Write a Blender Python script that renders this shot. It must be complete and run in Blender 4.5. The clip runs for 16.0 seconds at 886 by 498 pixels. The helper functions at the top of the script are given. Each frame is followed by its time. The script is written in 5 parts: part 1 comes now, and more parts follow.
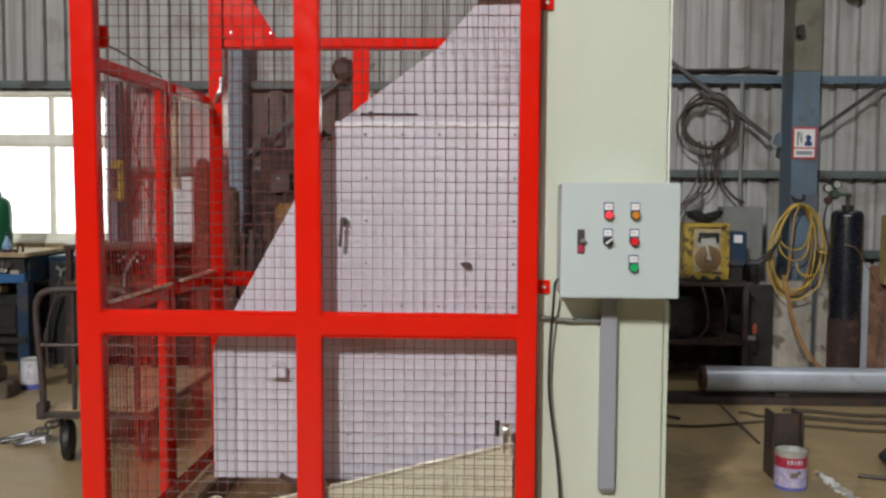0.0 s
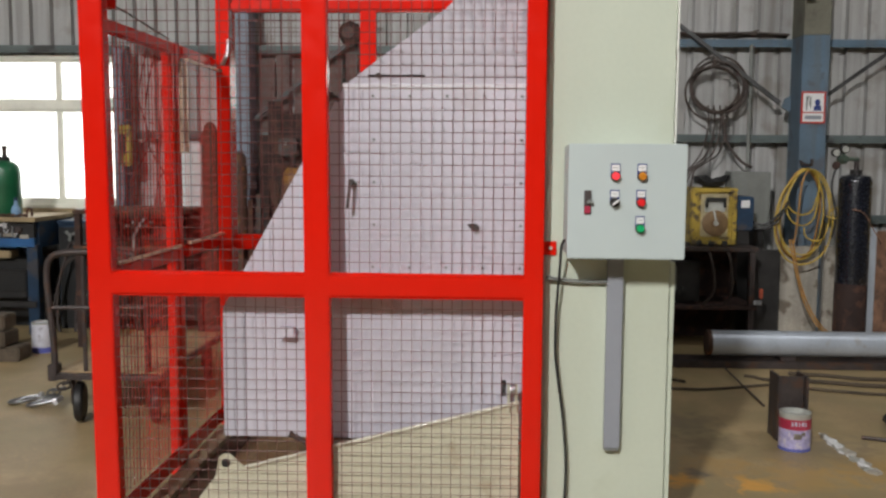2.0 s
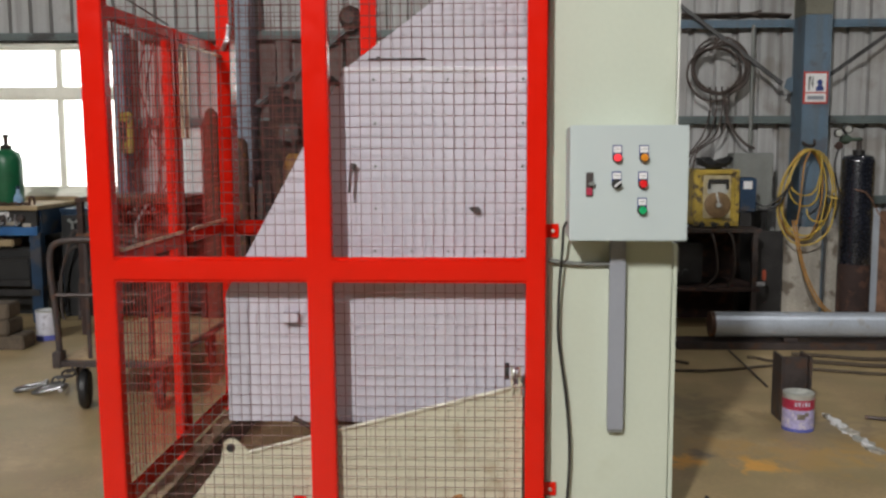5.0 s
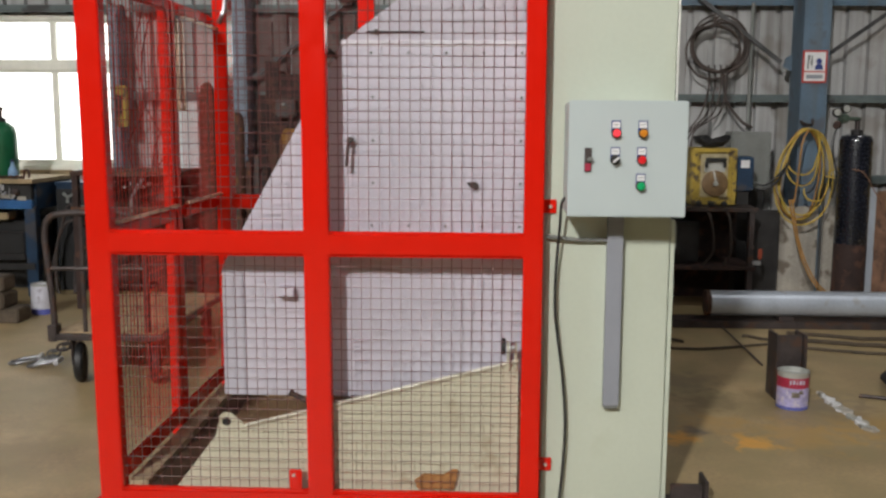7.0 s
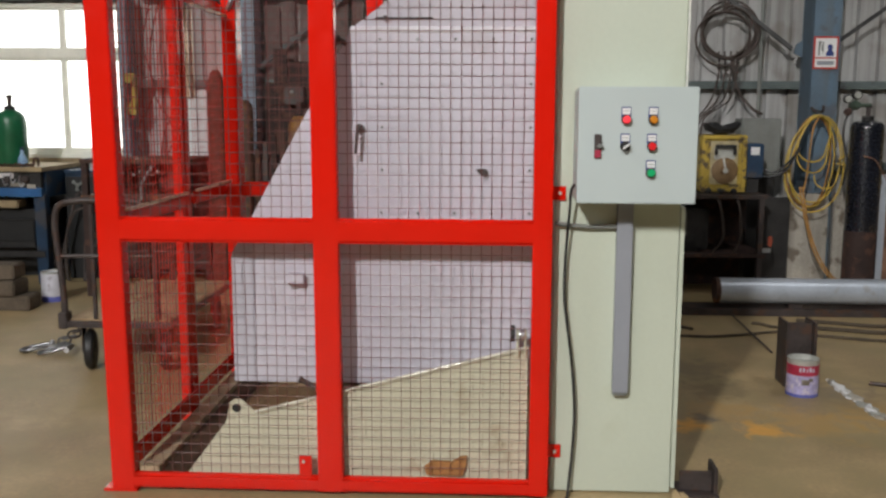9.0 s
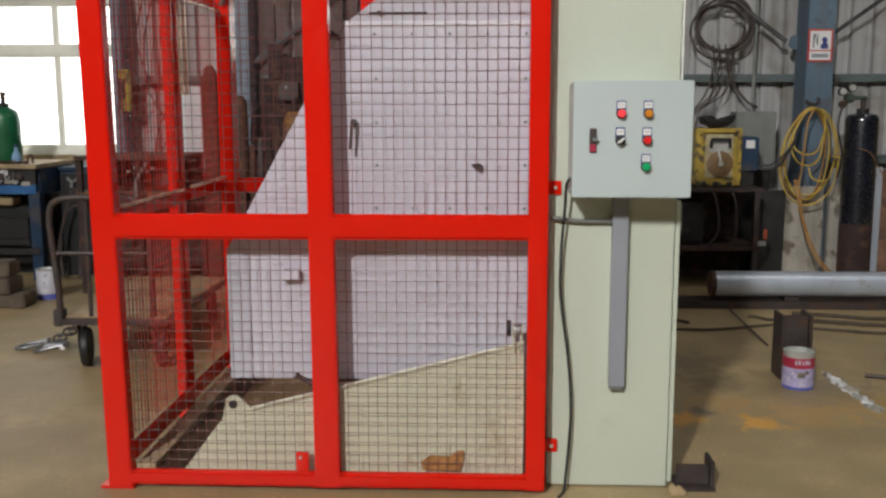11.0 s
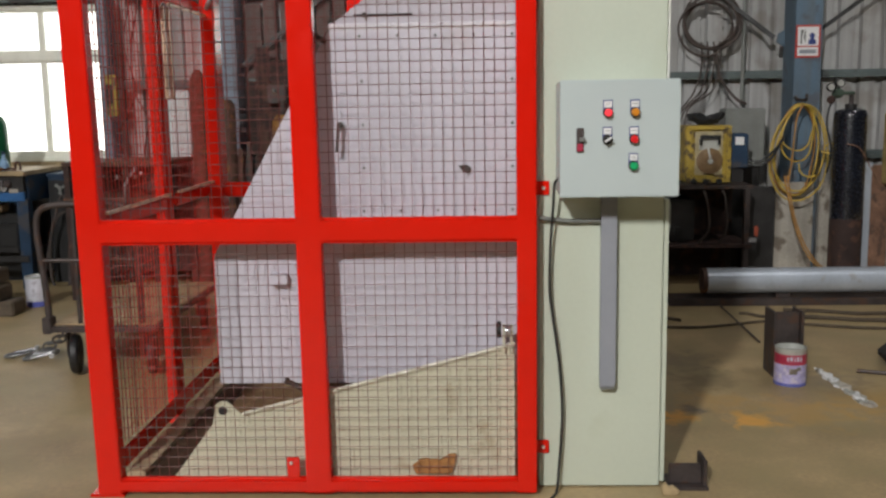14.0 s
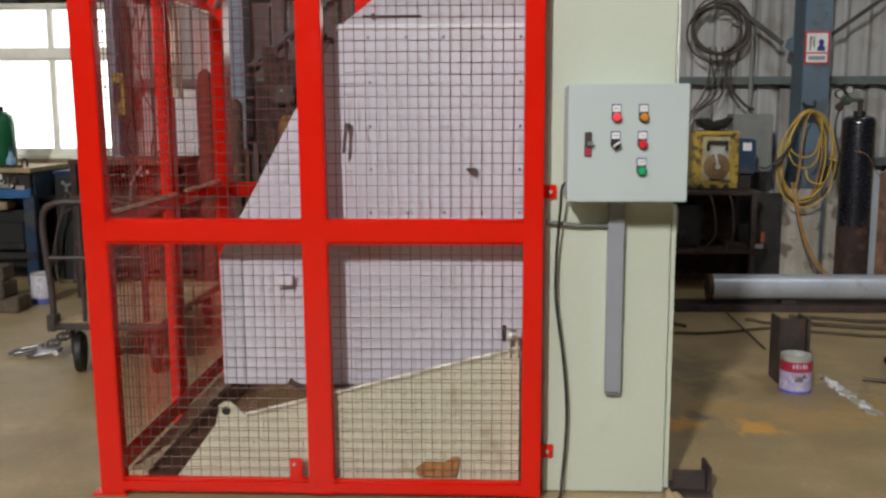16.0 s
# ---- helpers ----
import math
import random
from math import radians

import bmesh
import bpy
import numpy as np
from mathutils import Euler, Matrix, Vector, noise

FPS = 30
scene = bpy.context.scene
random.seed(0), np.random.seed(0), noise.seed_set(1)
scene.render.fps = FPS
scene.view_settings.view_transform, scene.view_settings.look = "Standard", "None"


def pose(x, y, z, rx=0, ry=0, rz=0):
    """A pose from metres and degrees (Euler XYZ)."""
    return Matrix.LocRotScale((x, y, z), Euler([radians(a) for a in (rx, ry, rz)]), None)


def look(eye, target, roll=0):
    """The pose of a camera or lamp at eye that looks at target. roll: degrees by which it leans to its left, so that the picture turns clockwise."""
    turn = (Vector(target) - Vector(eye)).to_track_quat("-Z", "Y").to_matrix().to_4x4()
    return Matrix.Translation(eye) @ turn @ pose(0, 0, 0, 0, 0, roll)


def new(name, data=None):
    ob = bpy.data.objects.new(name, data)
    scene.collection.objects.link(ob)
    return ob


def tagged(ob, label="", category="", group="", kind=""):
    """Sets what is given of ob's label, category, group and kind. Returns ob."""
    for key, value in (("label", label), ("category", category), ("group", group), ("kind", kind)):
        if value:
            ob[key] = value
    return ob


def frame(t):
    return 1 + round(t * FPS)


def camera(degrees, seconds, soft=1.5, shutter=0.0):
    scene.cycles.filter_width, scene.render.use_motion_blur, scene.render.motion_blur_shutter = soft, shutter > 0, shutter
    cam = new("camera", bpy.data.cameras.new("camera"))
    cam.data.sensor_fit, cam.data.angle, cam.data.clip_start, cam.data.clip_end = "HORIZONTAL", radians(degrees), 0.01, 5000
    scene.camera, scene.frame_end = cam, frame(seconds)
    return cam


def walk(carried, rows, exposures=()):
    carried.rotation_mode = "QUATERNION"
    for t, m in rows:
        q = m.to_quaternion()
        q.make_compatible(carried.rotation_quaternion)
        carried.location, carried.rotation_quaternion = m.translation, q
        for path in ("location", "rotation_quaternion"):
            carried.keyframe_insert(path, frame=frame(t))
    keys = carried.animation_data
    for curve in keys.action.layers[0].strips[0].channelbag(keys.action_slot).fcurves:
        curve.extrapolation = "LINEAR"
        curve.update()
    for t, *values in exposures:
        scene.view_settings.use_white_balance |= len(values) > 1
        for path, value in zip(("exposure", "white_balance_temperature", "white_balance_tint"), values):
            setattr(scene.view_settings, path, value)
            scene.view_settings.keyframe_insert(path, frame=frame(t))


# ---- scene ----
cam = camera(50.0, 16.0, soft=2.55)
PATH = [
    (0, (0.536, -3.305, 1.468), (0.466, -1.31, 1.343), 0.4),
    (0.5, (0.532, -3.312, 1.463), (0.458, -1.318, 1.325), 0.5),
    (1, (0.53, -3.315, 1.458), (0.448, -1.322, 1.308), 0.6),
    (1.5, (0.534, -3.318, 1.451), (0.448, -1.327, 1.282), 0.5),
    (2, (0.536, -3.325, 1.447), (0.452, -1.336, 1.254), 0.4),
    (2.5, (0.535, -3.328, 1.445), (0.449, -1.34, 1.243), 0.3),
    (3, (0.534, -3.328, 1.444), (0.445, -1.341, 1.236), 0.2),
    (5.5, (0.538, -3.322, 1.44), (0.449, -1.338, 1.207), -0.2),
    (6, (0.532, -3.318, 1.432), (0.446, -1.335, 1.186), 0.2),
    (6.5, (0.534, -3.313, 1.431), (0.45, -1.332, 1.171), 0.3),
    (7, (0.532, -3.315, 1.429), (0.452, -1.335, 1.159), 0.3),
    (7.5, (0.53, -3.315, 1.425), (0.447, -1.336, 1.149), 0.4),
    (8, (0.529, -3.317, 1.426), (0.442, -1.339, 1.141), 0.4),
    (8.5, (0.529, -3.316, 1.427), (0.438, -1.339, 1.138), 0.2),
    (9, (0.528, -3.313, 1.425), (0.431, -1.337, 1.13), 0.2),
    (11.5, (0.529, -3.306, 1.426), (0.444, -1.332, 1.12), -0.2),
    (12, (0.528, -3.299, 1.426), (0.45, -1.324, 1.118), -0.2),
    (12.5, (0.533, -3.289, 1.427), (0.461, -1.316, 1.107), -0.7),
    (13, (0.537, -3.284, 1.429), (0.494, -1.312, 1.101), -1.1),
    (13.5, (0.538, -3.289, 1.429), (0.482, -1.315, 1.109), -0.7),
    (14, (0.545, -3.292, 1.429), (0.471, -1.317, 1.124), -0.9),
    (14.5, (0.547, -3.291, 1.43), (0.463, -1.316, 1.13), -0.8),
    (15, (0.541, -3.286, 1.43), (0.463, -1.31, 1.132), -0.6),
    (15.5, (0.538, -3.286, 1.432), (0.456, -1.31, 1.133), -0.3),
    (16, (0.54, -3.282, 1.43), (0.456, -1.306, 1.129), -0.2),
]
walk(cam, [(t, look(eye, target, roll)) for t, eye, target, roll in PATH], [(0, 0.02), (9, 0.0), (12, -0.07), (16, -0.06)])

# ---- world, lamps, exposure ----
world = bpy.data.worlds.new("hall_sky")
scene.world = world
world.use_nodes = True
wn = world.node_tree.nodes
sky = wn.new("ShaderNodeTexSky")
sky.sky_type = "NISHITA"
sky.sun_disc = False
sky.sun_elevation, sky.sun_rotation = radians(40), radians(20)
wn["Background"].inputs["Strength"].default_value = 0.1
world.node_tree.links.new(sky.outputs[0], wn["Background"].inputs["Color"])


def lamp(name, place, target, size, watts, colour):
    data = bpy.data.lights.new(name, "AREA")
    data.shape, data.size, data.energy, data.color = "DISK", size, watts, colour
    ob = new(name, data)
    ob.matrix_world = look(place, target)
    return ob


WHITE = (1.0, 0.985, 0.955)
# unseen key lamp, placed where the cast shadows point
key = lamp("unseen_lamp", (-3.3, -12.0, 8.0), (0.8, 2.0, 0.9), 0.6, 375, WHITE)
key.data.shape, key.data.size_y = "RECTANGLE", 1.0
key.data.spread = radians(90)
# unseen fill lamps, added to lift the shaded fronts
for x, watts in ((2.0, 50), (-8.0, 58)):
    lamp("unseen_lamp", (x, -12.5, 7.5), (0.3, 1.5, 0.4), 0.6, watts, WHITE).data.spread = radians(110)
# unseen overhead lamps, added to brighten the bench side and the far right corner
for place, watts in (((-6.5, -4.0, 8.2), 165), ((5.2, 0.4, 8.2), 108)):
    lamp("unseen_lamp", place, (place[0], place[1], 0), 0.6, watts, WHITE)

# ---- materials ----


def mat(name, colour, rough=0.6, metal=0.0, vary=0.15, scale=6.0, fine=60.0, bump=0.1, tint=None, wear=0.0, coat=0.0):
    """A surface with blotches at one scale, grain at another, and a little relief. tint: the colour of stains, wear: how much of it."""
    m = bpy.data.materials.new(name)
    m.use_nodes = True
    n, l = m.node_tree.nodes, m.node_tree.links
    b = n["Principled BSDF"]
    tc = n.new("ShaderNodeTexCoord")

    def noise_tex(s, d):
        t = n.new("ShaderNodeTexNoise")
        t.inputs["Scale"].default_value, t.inputs["Detail"].default_value = s, d
        l.new(tc.outputs["Object"], t.inputs["Vector"])
        return t

    big, small = noise_tex(scale, 5), noise_tex(fine, 3)
    dark = [max(0, c * (1 - 2 * vary)) for c in colour] + [1]
    light = [min(1, c * (1 + vary)) for c in colour] + [1]
    ramp = n.new("ShaderNodeValToRGB")
    ramp.color_ramp.elements[0].position, ramp.color_ramp.elements[1].position = 0.3, 0.7
    ramp.color_ramp.elements[0].color, ramp.color_ramp.elements[1].color = dark, light
    mixv = n.new("ShaderNodeMix")
    mixv.inputs[0].default_value = 0.35
    l.new(big.outputs["Fac"], mixv.inputs[2])
    l.new(small.outputs["Fac"], mixv.inputs[3])
    l.new(mixv.outputs[0], ramp.inputs[0])
    out = ramp.outputs[0]
    if tint:
        mask = n.new("ShaderNodeMapRange")
        mask.inputs[1].default_value, mask.inputs[2].default_value = 0.66 - wear * 0.3, 0.74 - wear * 0.3
        other = noise_tex(scale * 1.7, 8)
        l.new(other.outputs["Fac"], mask.inputs[0])
        mc = n.new("ShaderNodeMix")
        mc.data_type = "RGBA"
        mc.inputs[7].default_value = (*tint, 1)
        l.new(mask.outputs[0], mc.inputs[0])
        l.new(out, mc.inputs[6])
        out = mc.outputs[2]
    l.new(out, b.inputs["Base Color"])
    rr = n.new("ShaderNodeMapRange")
    rr.inputs[3].default_value, rr.inputs[4].default_value = max(0.03, rough - 0.12), min(1, rough + 0.12)
    l.new(small.outputs["Fac"], rr.inputs[0])
    l.new(rr.outputs[0], b.inputs["Roughness"])
    b.inputs["Metallic"].default_value = metal
    b.inputs["Coat Weight"].default_value = coat
    b.inputs["Coat Roughness"].default_value = 0.12
    if bump:
        bp = n.new("ShaderNodeBump")
        bp.inputs["Strength"].default_value, bp.inputs["Distance"].default_value = bump, 0.004
        l.new(mixv.outputs[0], bp.inputs["Height"])
        l.new(bp.outputs[0], b.inputs["Normal"])
    return m


def glow(name, colour, strength):
    m = bpy.data.materials.new(name)
    m.use_nodes = True
    b = m.node_tree.nodes["Principled BSDF"]
    b.inputs["Base Color"].default_value = (*colour, 1)
    b.inputs["Emission Color"].default_value = (*colour, 1)
    b.inputs["Emission Strength"].default_value = strength
    return m


RED = mat("red_enamel", (0.68, 0.012, 0.004), 0.19, vary=0.04, scale=3, fine=14, bump=0.03)
# mesh paint in two tones, each tuned to the camera's view of its panels
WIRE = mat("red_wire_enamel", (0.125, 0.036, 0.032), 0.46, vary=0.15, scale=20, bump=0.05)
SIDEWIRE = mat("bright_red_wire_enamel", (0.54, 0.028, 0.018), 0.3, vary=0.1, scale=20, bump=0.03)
IVORY = mat("ivory_enamel", (0.535, 0.58, 0.485), 0.42, vary=0.03, scale=2, bump=0.03, tint=(0.505, 0.545, 0.445), wear=0.15)
PLATE = mat("ivory_plate_paint", (0.585, 0.56, 0.43), 0.5, vary=0.05, scale=5, bump=0.05, tint=(0.45, 0.40, 0.28), wear=0.1)
HOOD = mat("white_hopper_paint", (0.58, 0.555, 0.63), 0.38, vary=0.05, scale=3, bump=0.05, tint=(0.52, 0.49, 0.54), wear=0.1)
BOXGREY = mat("light_grey_enamel", (0.485, 0.55, 0.555), 0.45, vary=0.03, scale=3, fine=220, bump=0.12)
DUCT = mat("grey_plastic", (0.275, 0.29, 0.33), 0.5, vary=0.04, bump=0.03)
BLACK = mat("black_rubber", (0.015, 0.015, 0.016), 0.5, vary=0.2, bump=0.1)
STEEL = mat("bright_steel", (0.62, 0.63, 0.66), 0.33, 0.9, vary=0.08, bump=0.05)
CAST = mat("cast_steel", (0.24, 0.24, 0.25), 0.38, 0.7, vary=0.45, scale=12, bump=0.15)
GALV = mat("zinc_pipe", (0.50, 0.55, 0.63), 0.40, 0.35, vary=0.1, scale=5, bump=0.08, tint=(0.42, 0.43, 0.46), wear=0.1)
DARKSTEEL = mat("mill_scale_steel", (0.075, 0.06, 0.058), 0.55, 0.4, vary=0.25, scale=9, bump=0.2, tint=(0.095, 0.055, 0.04), wear=0.4)
RUST = mat("rusty_steel", (0.10, 0.052, 0.036), 0.75, 0.1, vary=0.3, scale=8, bump=0.25, tint=(0.2, 0.08, 0.03), wear=0.4)
TANSTEEL = mat("dusty_channel_steel", (0.56, 0.45, 0.29), 0.6, 0.1, vary=0.2, scale=7, bump=0.2, tint=(0.20, 0.12, 0.07), wear=0.2)
BLUE = mat("blue_column_paint", (0.105, 0.165, 0.23), 0.55, vary=0.15, scale=3, bump=0.1, tint=(0.09, 0.11, 0.14), wear=0.3)
BENCHBLUE = mat("blue_bench_paint", (0.012, 0.042, 0.095), 0.5, vary=0.2, scale=5, bump=0.1, tint=(0.05, 0.05, 0.06), wear=0.4)
BENCHBAR = mat("bright_blue_bar_paint", (0.025, 0.115, 0.30), 0.45, vary=0.2, scale=6, bump=0.08, tint=(0.04, 0.05, 0.07), wear=0.3)
GIRT = mat("grey_green_girt_paint", (0.12, 0.15, 0.15), 0.6, vary=0.2, scale=3, bump=0.1, tint=(0.05, 0.05, 0.05), wear=0.35)
SIDING = mat("grey_wall_sheet", (0.44, 0.44, 0.44), 0.55, vary=0.1, scale=1.5, bump=0.05, tint=(0.32, 0.305, 0.29), wear=0.3)
FRAMEWHITE = mat("cream_window_paint", (0.92, 0.91, 0.82), 0.5, vary=0.06, bump=0.05)
DAYLIGHT = glow("daylight_backdrop", (1.0, 1.0, 0.97), 2.2)
YELLOW = mat("yellow_machine_paint", (0.44, 0.31, 0.045), 0.55, vary=0.25, scale=9, bump=0.1, tint=(0.10, 0.07, 0.035), wear=0.5)
HOSE = mat("yellow_hose_rubber", (0.58, 0.40, 0.065), 0.5, vary=0.2, scale=14, bump=0.05)
TAIL = mat("dirty_orange_hose_rubber", (0.42, 0.21, 0.045), 0.6, vary=0.25, scale=12, bump=0.08)
FLOORHOSE = mat("dusty_brown_hose", (0.085, 0.062, 0.04), 0.75, vary=0.3, scale=9, bump=0.12)
OLDHOSE = mat("dusty_cable_rubber", (0.072, 0.054, 0.047), 0.7, vary=0.3, scale=12, bump=0.1)
CRATEWOOD = mat("yellow_crate_wood", (0.50, 0.37, 0.15), 0.7, vary=0.25, scale=14, bump=0.2, tint=(0.28, 0.18, 0.07), wear=0.3)
PLY = mat("weathered_sheet", (0.46, 0.425, 0.37), 0.75, vary=0.18, scale=4, bump=0.15, tint=(0.17, 0.14, 0.11), wear=0.35)
WOOD = mat("brown_board", (0.36, 0.17, 0.055), 0.7, vary=0.25, scale=9, bump=0.2)
CANVAS = mat("brown_canvas", (0.075, 0.042, 0.028), 0.85, vary=0.25, scale=8, bump=0.3)
DECK = mat("worn_brown_plywood", (0.44, 0.31, 0.17), 0.7, vary=0.2, scale=7, bump=0.15, tint=(0.26, 0.17, 0.09), wear=0.3)
# edge paints lighter than their sheets, so the edge highlight is partly colour
HOODEDGE = mat("white_hopper_gloss", (0.68, 0.66, 0.70), 0.2, vary=0.03, bump=0)
PLATEEDGE = mat("cream_gloss_edge", (0.66, 0.63, 0.52), 0.2, vary=0.03, bump=0)
PALEWOOD = mat("pale_board", (0.40, 0.30, 0.17), 0.7, vary=0.2, scale=7, bump=0.2)
GREEN = mat("green_cylinder_paint", (0.012, 0.13, 0.055), 0.35, vary=0.15, scale=6, bump=0.05, coat=0.2)
BLACKCYL = mat("black_cylinder_paint", (0.012, 0.014, 0.022), 0.26, vary=0.3, scale=6, bump=0.03, tint=(0.030, 0.026, 0.024), wear=0.2, coat=0.6)
LABEL = mat("white_label", (0.75, 0.75, 0.76), 0.5, vary=0.04, bump=0.0)
CANWHITE = mat("can_label_lilac", (0.52, 0.53, 0.66), 0.4, vary=0.12, scale=22, bump=0.0)
GROOVE = mat("dark_brown_plate", (0.085, 0.05, 0.03), 0.65, 0.1, vary=0.25, scale=7, bump=0.15, tint=(0.15, 0.095, 0.055), wear=0.2)
BED = mat("dusty_brown_bed", (0.25, 0.155, 0.075), 0.6, 0.1, vary=0.25, scale=6, bump=0.15, tint=(0.42, 0.30, 0.18), wear=0.2)
TIMBER = mat("grimy_timber", (0.13, 0.10, 0.072), 0.85, vary=0.3, scale=8, bump=0.3)
BRACE = mat("grey_brace_steel", (0.07, 0.07, 0.072), 0.5, 0.3, vary=0.3, scale=9, bump=0.1)
EDGEGLINT = mat("edge_glint_white", (0.80, 0.81, 0.76), 0.3, vary=0.03, bump=0)
SHADEBROWN = mat("shade_brown_paint", (0.15, 0.105, 0.095), 0.7, vary=0.3, scale=6, bump=0.1, tint=(0.08, 0.05, 0.045), wear=0.3)
ORANGECAP = mat("dull_orange_paint", (0.28, 0.13, 0.035), 0.55, vary=0.2, scale=12, bump=0.05)
ORANGEGRIP = mat("dusty_orange_plastic", (0.48, 0.10, 0.05), 0.5, vary=0.15, scale=14, bump=0)
GLARETAN = mat("tan_glare_paint", (0.80, 0.60, 0.42), 0.32, 0.45, vary=0.25, scale=10, bump=0.1)
BOTTLE = mat("bluish_plastic", (0.22, 0.38, 0.58), 0.25, vary=0.15, scale=20, bump=0)
CREAMYELLOW = mat("faded_yellow_paint", (0.46, 0.39, 0.23), 0.6, vary=0.25, scale=14, bump=0.1)
REGULATOR = mat("grey_green_regulator", (0.10, 0.14, 0.11), 0.4, 0.3, vary=0.25, scale=16, bump=0.05)
SPOOL = mat("tan_wire_spool", (0.20, 0.125, 0.06), 0.5, 0.2, vary=0.2, scale=20, bump=0.05)
RUSTPANEL = mat("pale_rust_sheet", (0.26, 0.14, 0.09), 0.7, 0.1, vary=0.3, scale=9, bump=0.2, tint=(0.12, 0.07, 0.05), wear=0.4)
BOLT = mat("zinc_bolt", (0.60, 0.53, 0.46), 0.35, 0.3, vary=0.08, bump=0)
PAIL = mat("scuffed_white_pail", (0.66, 0.66, 0.74), 0.45, vary=0.12, scale=10, bump=0.0, tint=(0.42, 0.40, 0.46), wear=0.35)
DARKRUST = mat("dark_rust_sheet", (0.05, 0.028, 0.024), 0.85, vary=0.3, scale=7, bump=0.2, tint=(0.085, 0.04, 0.028), wear=0.4)
OLIVE = mat("dirty_olive_paint", (0.16, 0.155, 0.12), 0.65, vary=0.2, scale=4, bump=0.1, tint=(0.10, 0.09, 0.07), wear=0.35)
HOODSHADE = mat("shaded_hopper_paint", (0.52, 0.505, 0.575), 0.42, vary=0.08, scale=5, bump=0.05)
LITBLUE = mat("window_lit_blue_paint", (0.22, 0.255, 0.32), 0.55, vary=0.15, scale=3, bump=0.1, tint=(0.15, 0.16, 0.19), wear=0.3)
TINRIM = mat("dull_tin", (0.50, 0.51, 0.48), 0.45, 0.35, vary=0.15, scale=14, bump=0.03)
CANLILAC = mat("can_label_pale_lilac", (0.46, 0.42, 0.68), 0.4, vary=0.2, scale=26, bump=0.0, tint=(0.60, 0.55, 0.62), wear=0.4)
CANRED = mat("can_label_crimson", (0.42, 0.03, 0.07), 0.4, vary=0.12, scale=20, bump=0.0)
CANBLUE = mat("can_label_blue", (0.12, 0.14, 0.50), 0.4, vary=0.12, scale=20, bump=0.0)
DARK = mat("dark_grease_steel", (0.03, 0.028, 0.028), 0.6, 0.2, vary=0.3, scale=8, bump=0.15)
GREYBOX = mat("dull_grey_box", (0.20, 0.21, 0.20), 0.6, vary=0.12, scale=6, bump=0.1)
SIGNRED = mat("sign_red", (0.50, 0.05, 0.04), 0.5, vary=0.05, bump=0)
SIGNBLUE = mat("sign_blue", (0.03, 0.05, 0.20), 0.5, vary=0.05, bump=0)
AMBER = mat("amber_lens", (0.62, 0.23, 0.02), 0.25, vary=0.05, bump=0)
REDLENS = mat("red_lens", (0.72, 0.02, 0.025), 0.22, vary=0.05, bump=0)
REDLIT = glow("red_lens_lit", (0.9, 0.04, 0.06), 0.35)
GREENLENS = mat("green_lens", (0.01, 0.40, 0.14), 0.25, vary=0.05, bump=0)
PLASTERGREY = mat("hall_wall_sheet", (0.13, 0.13, 0.125), 0.7, vary=0.1, scale=1, bump=0.05)


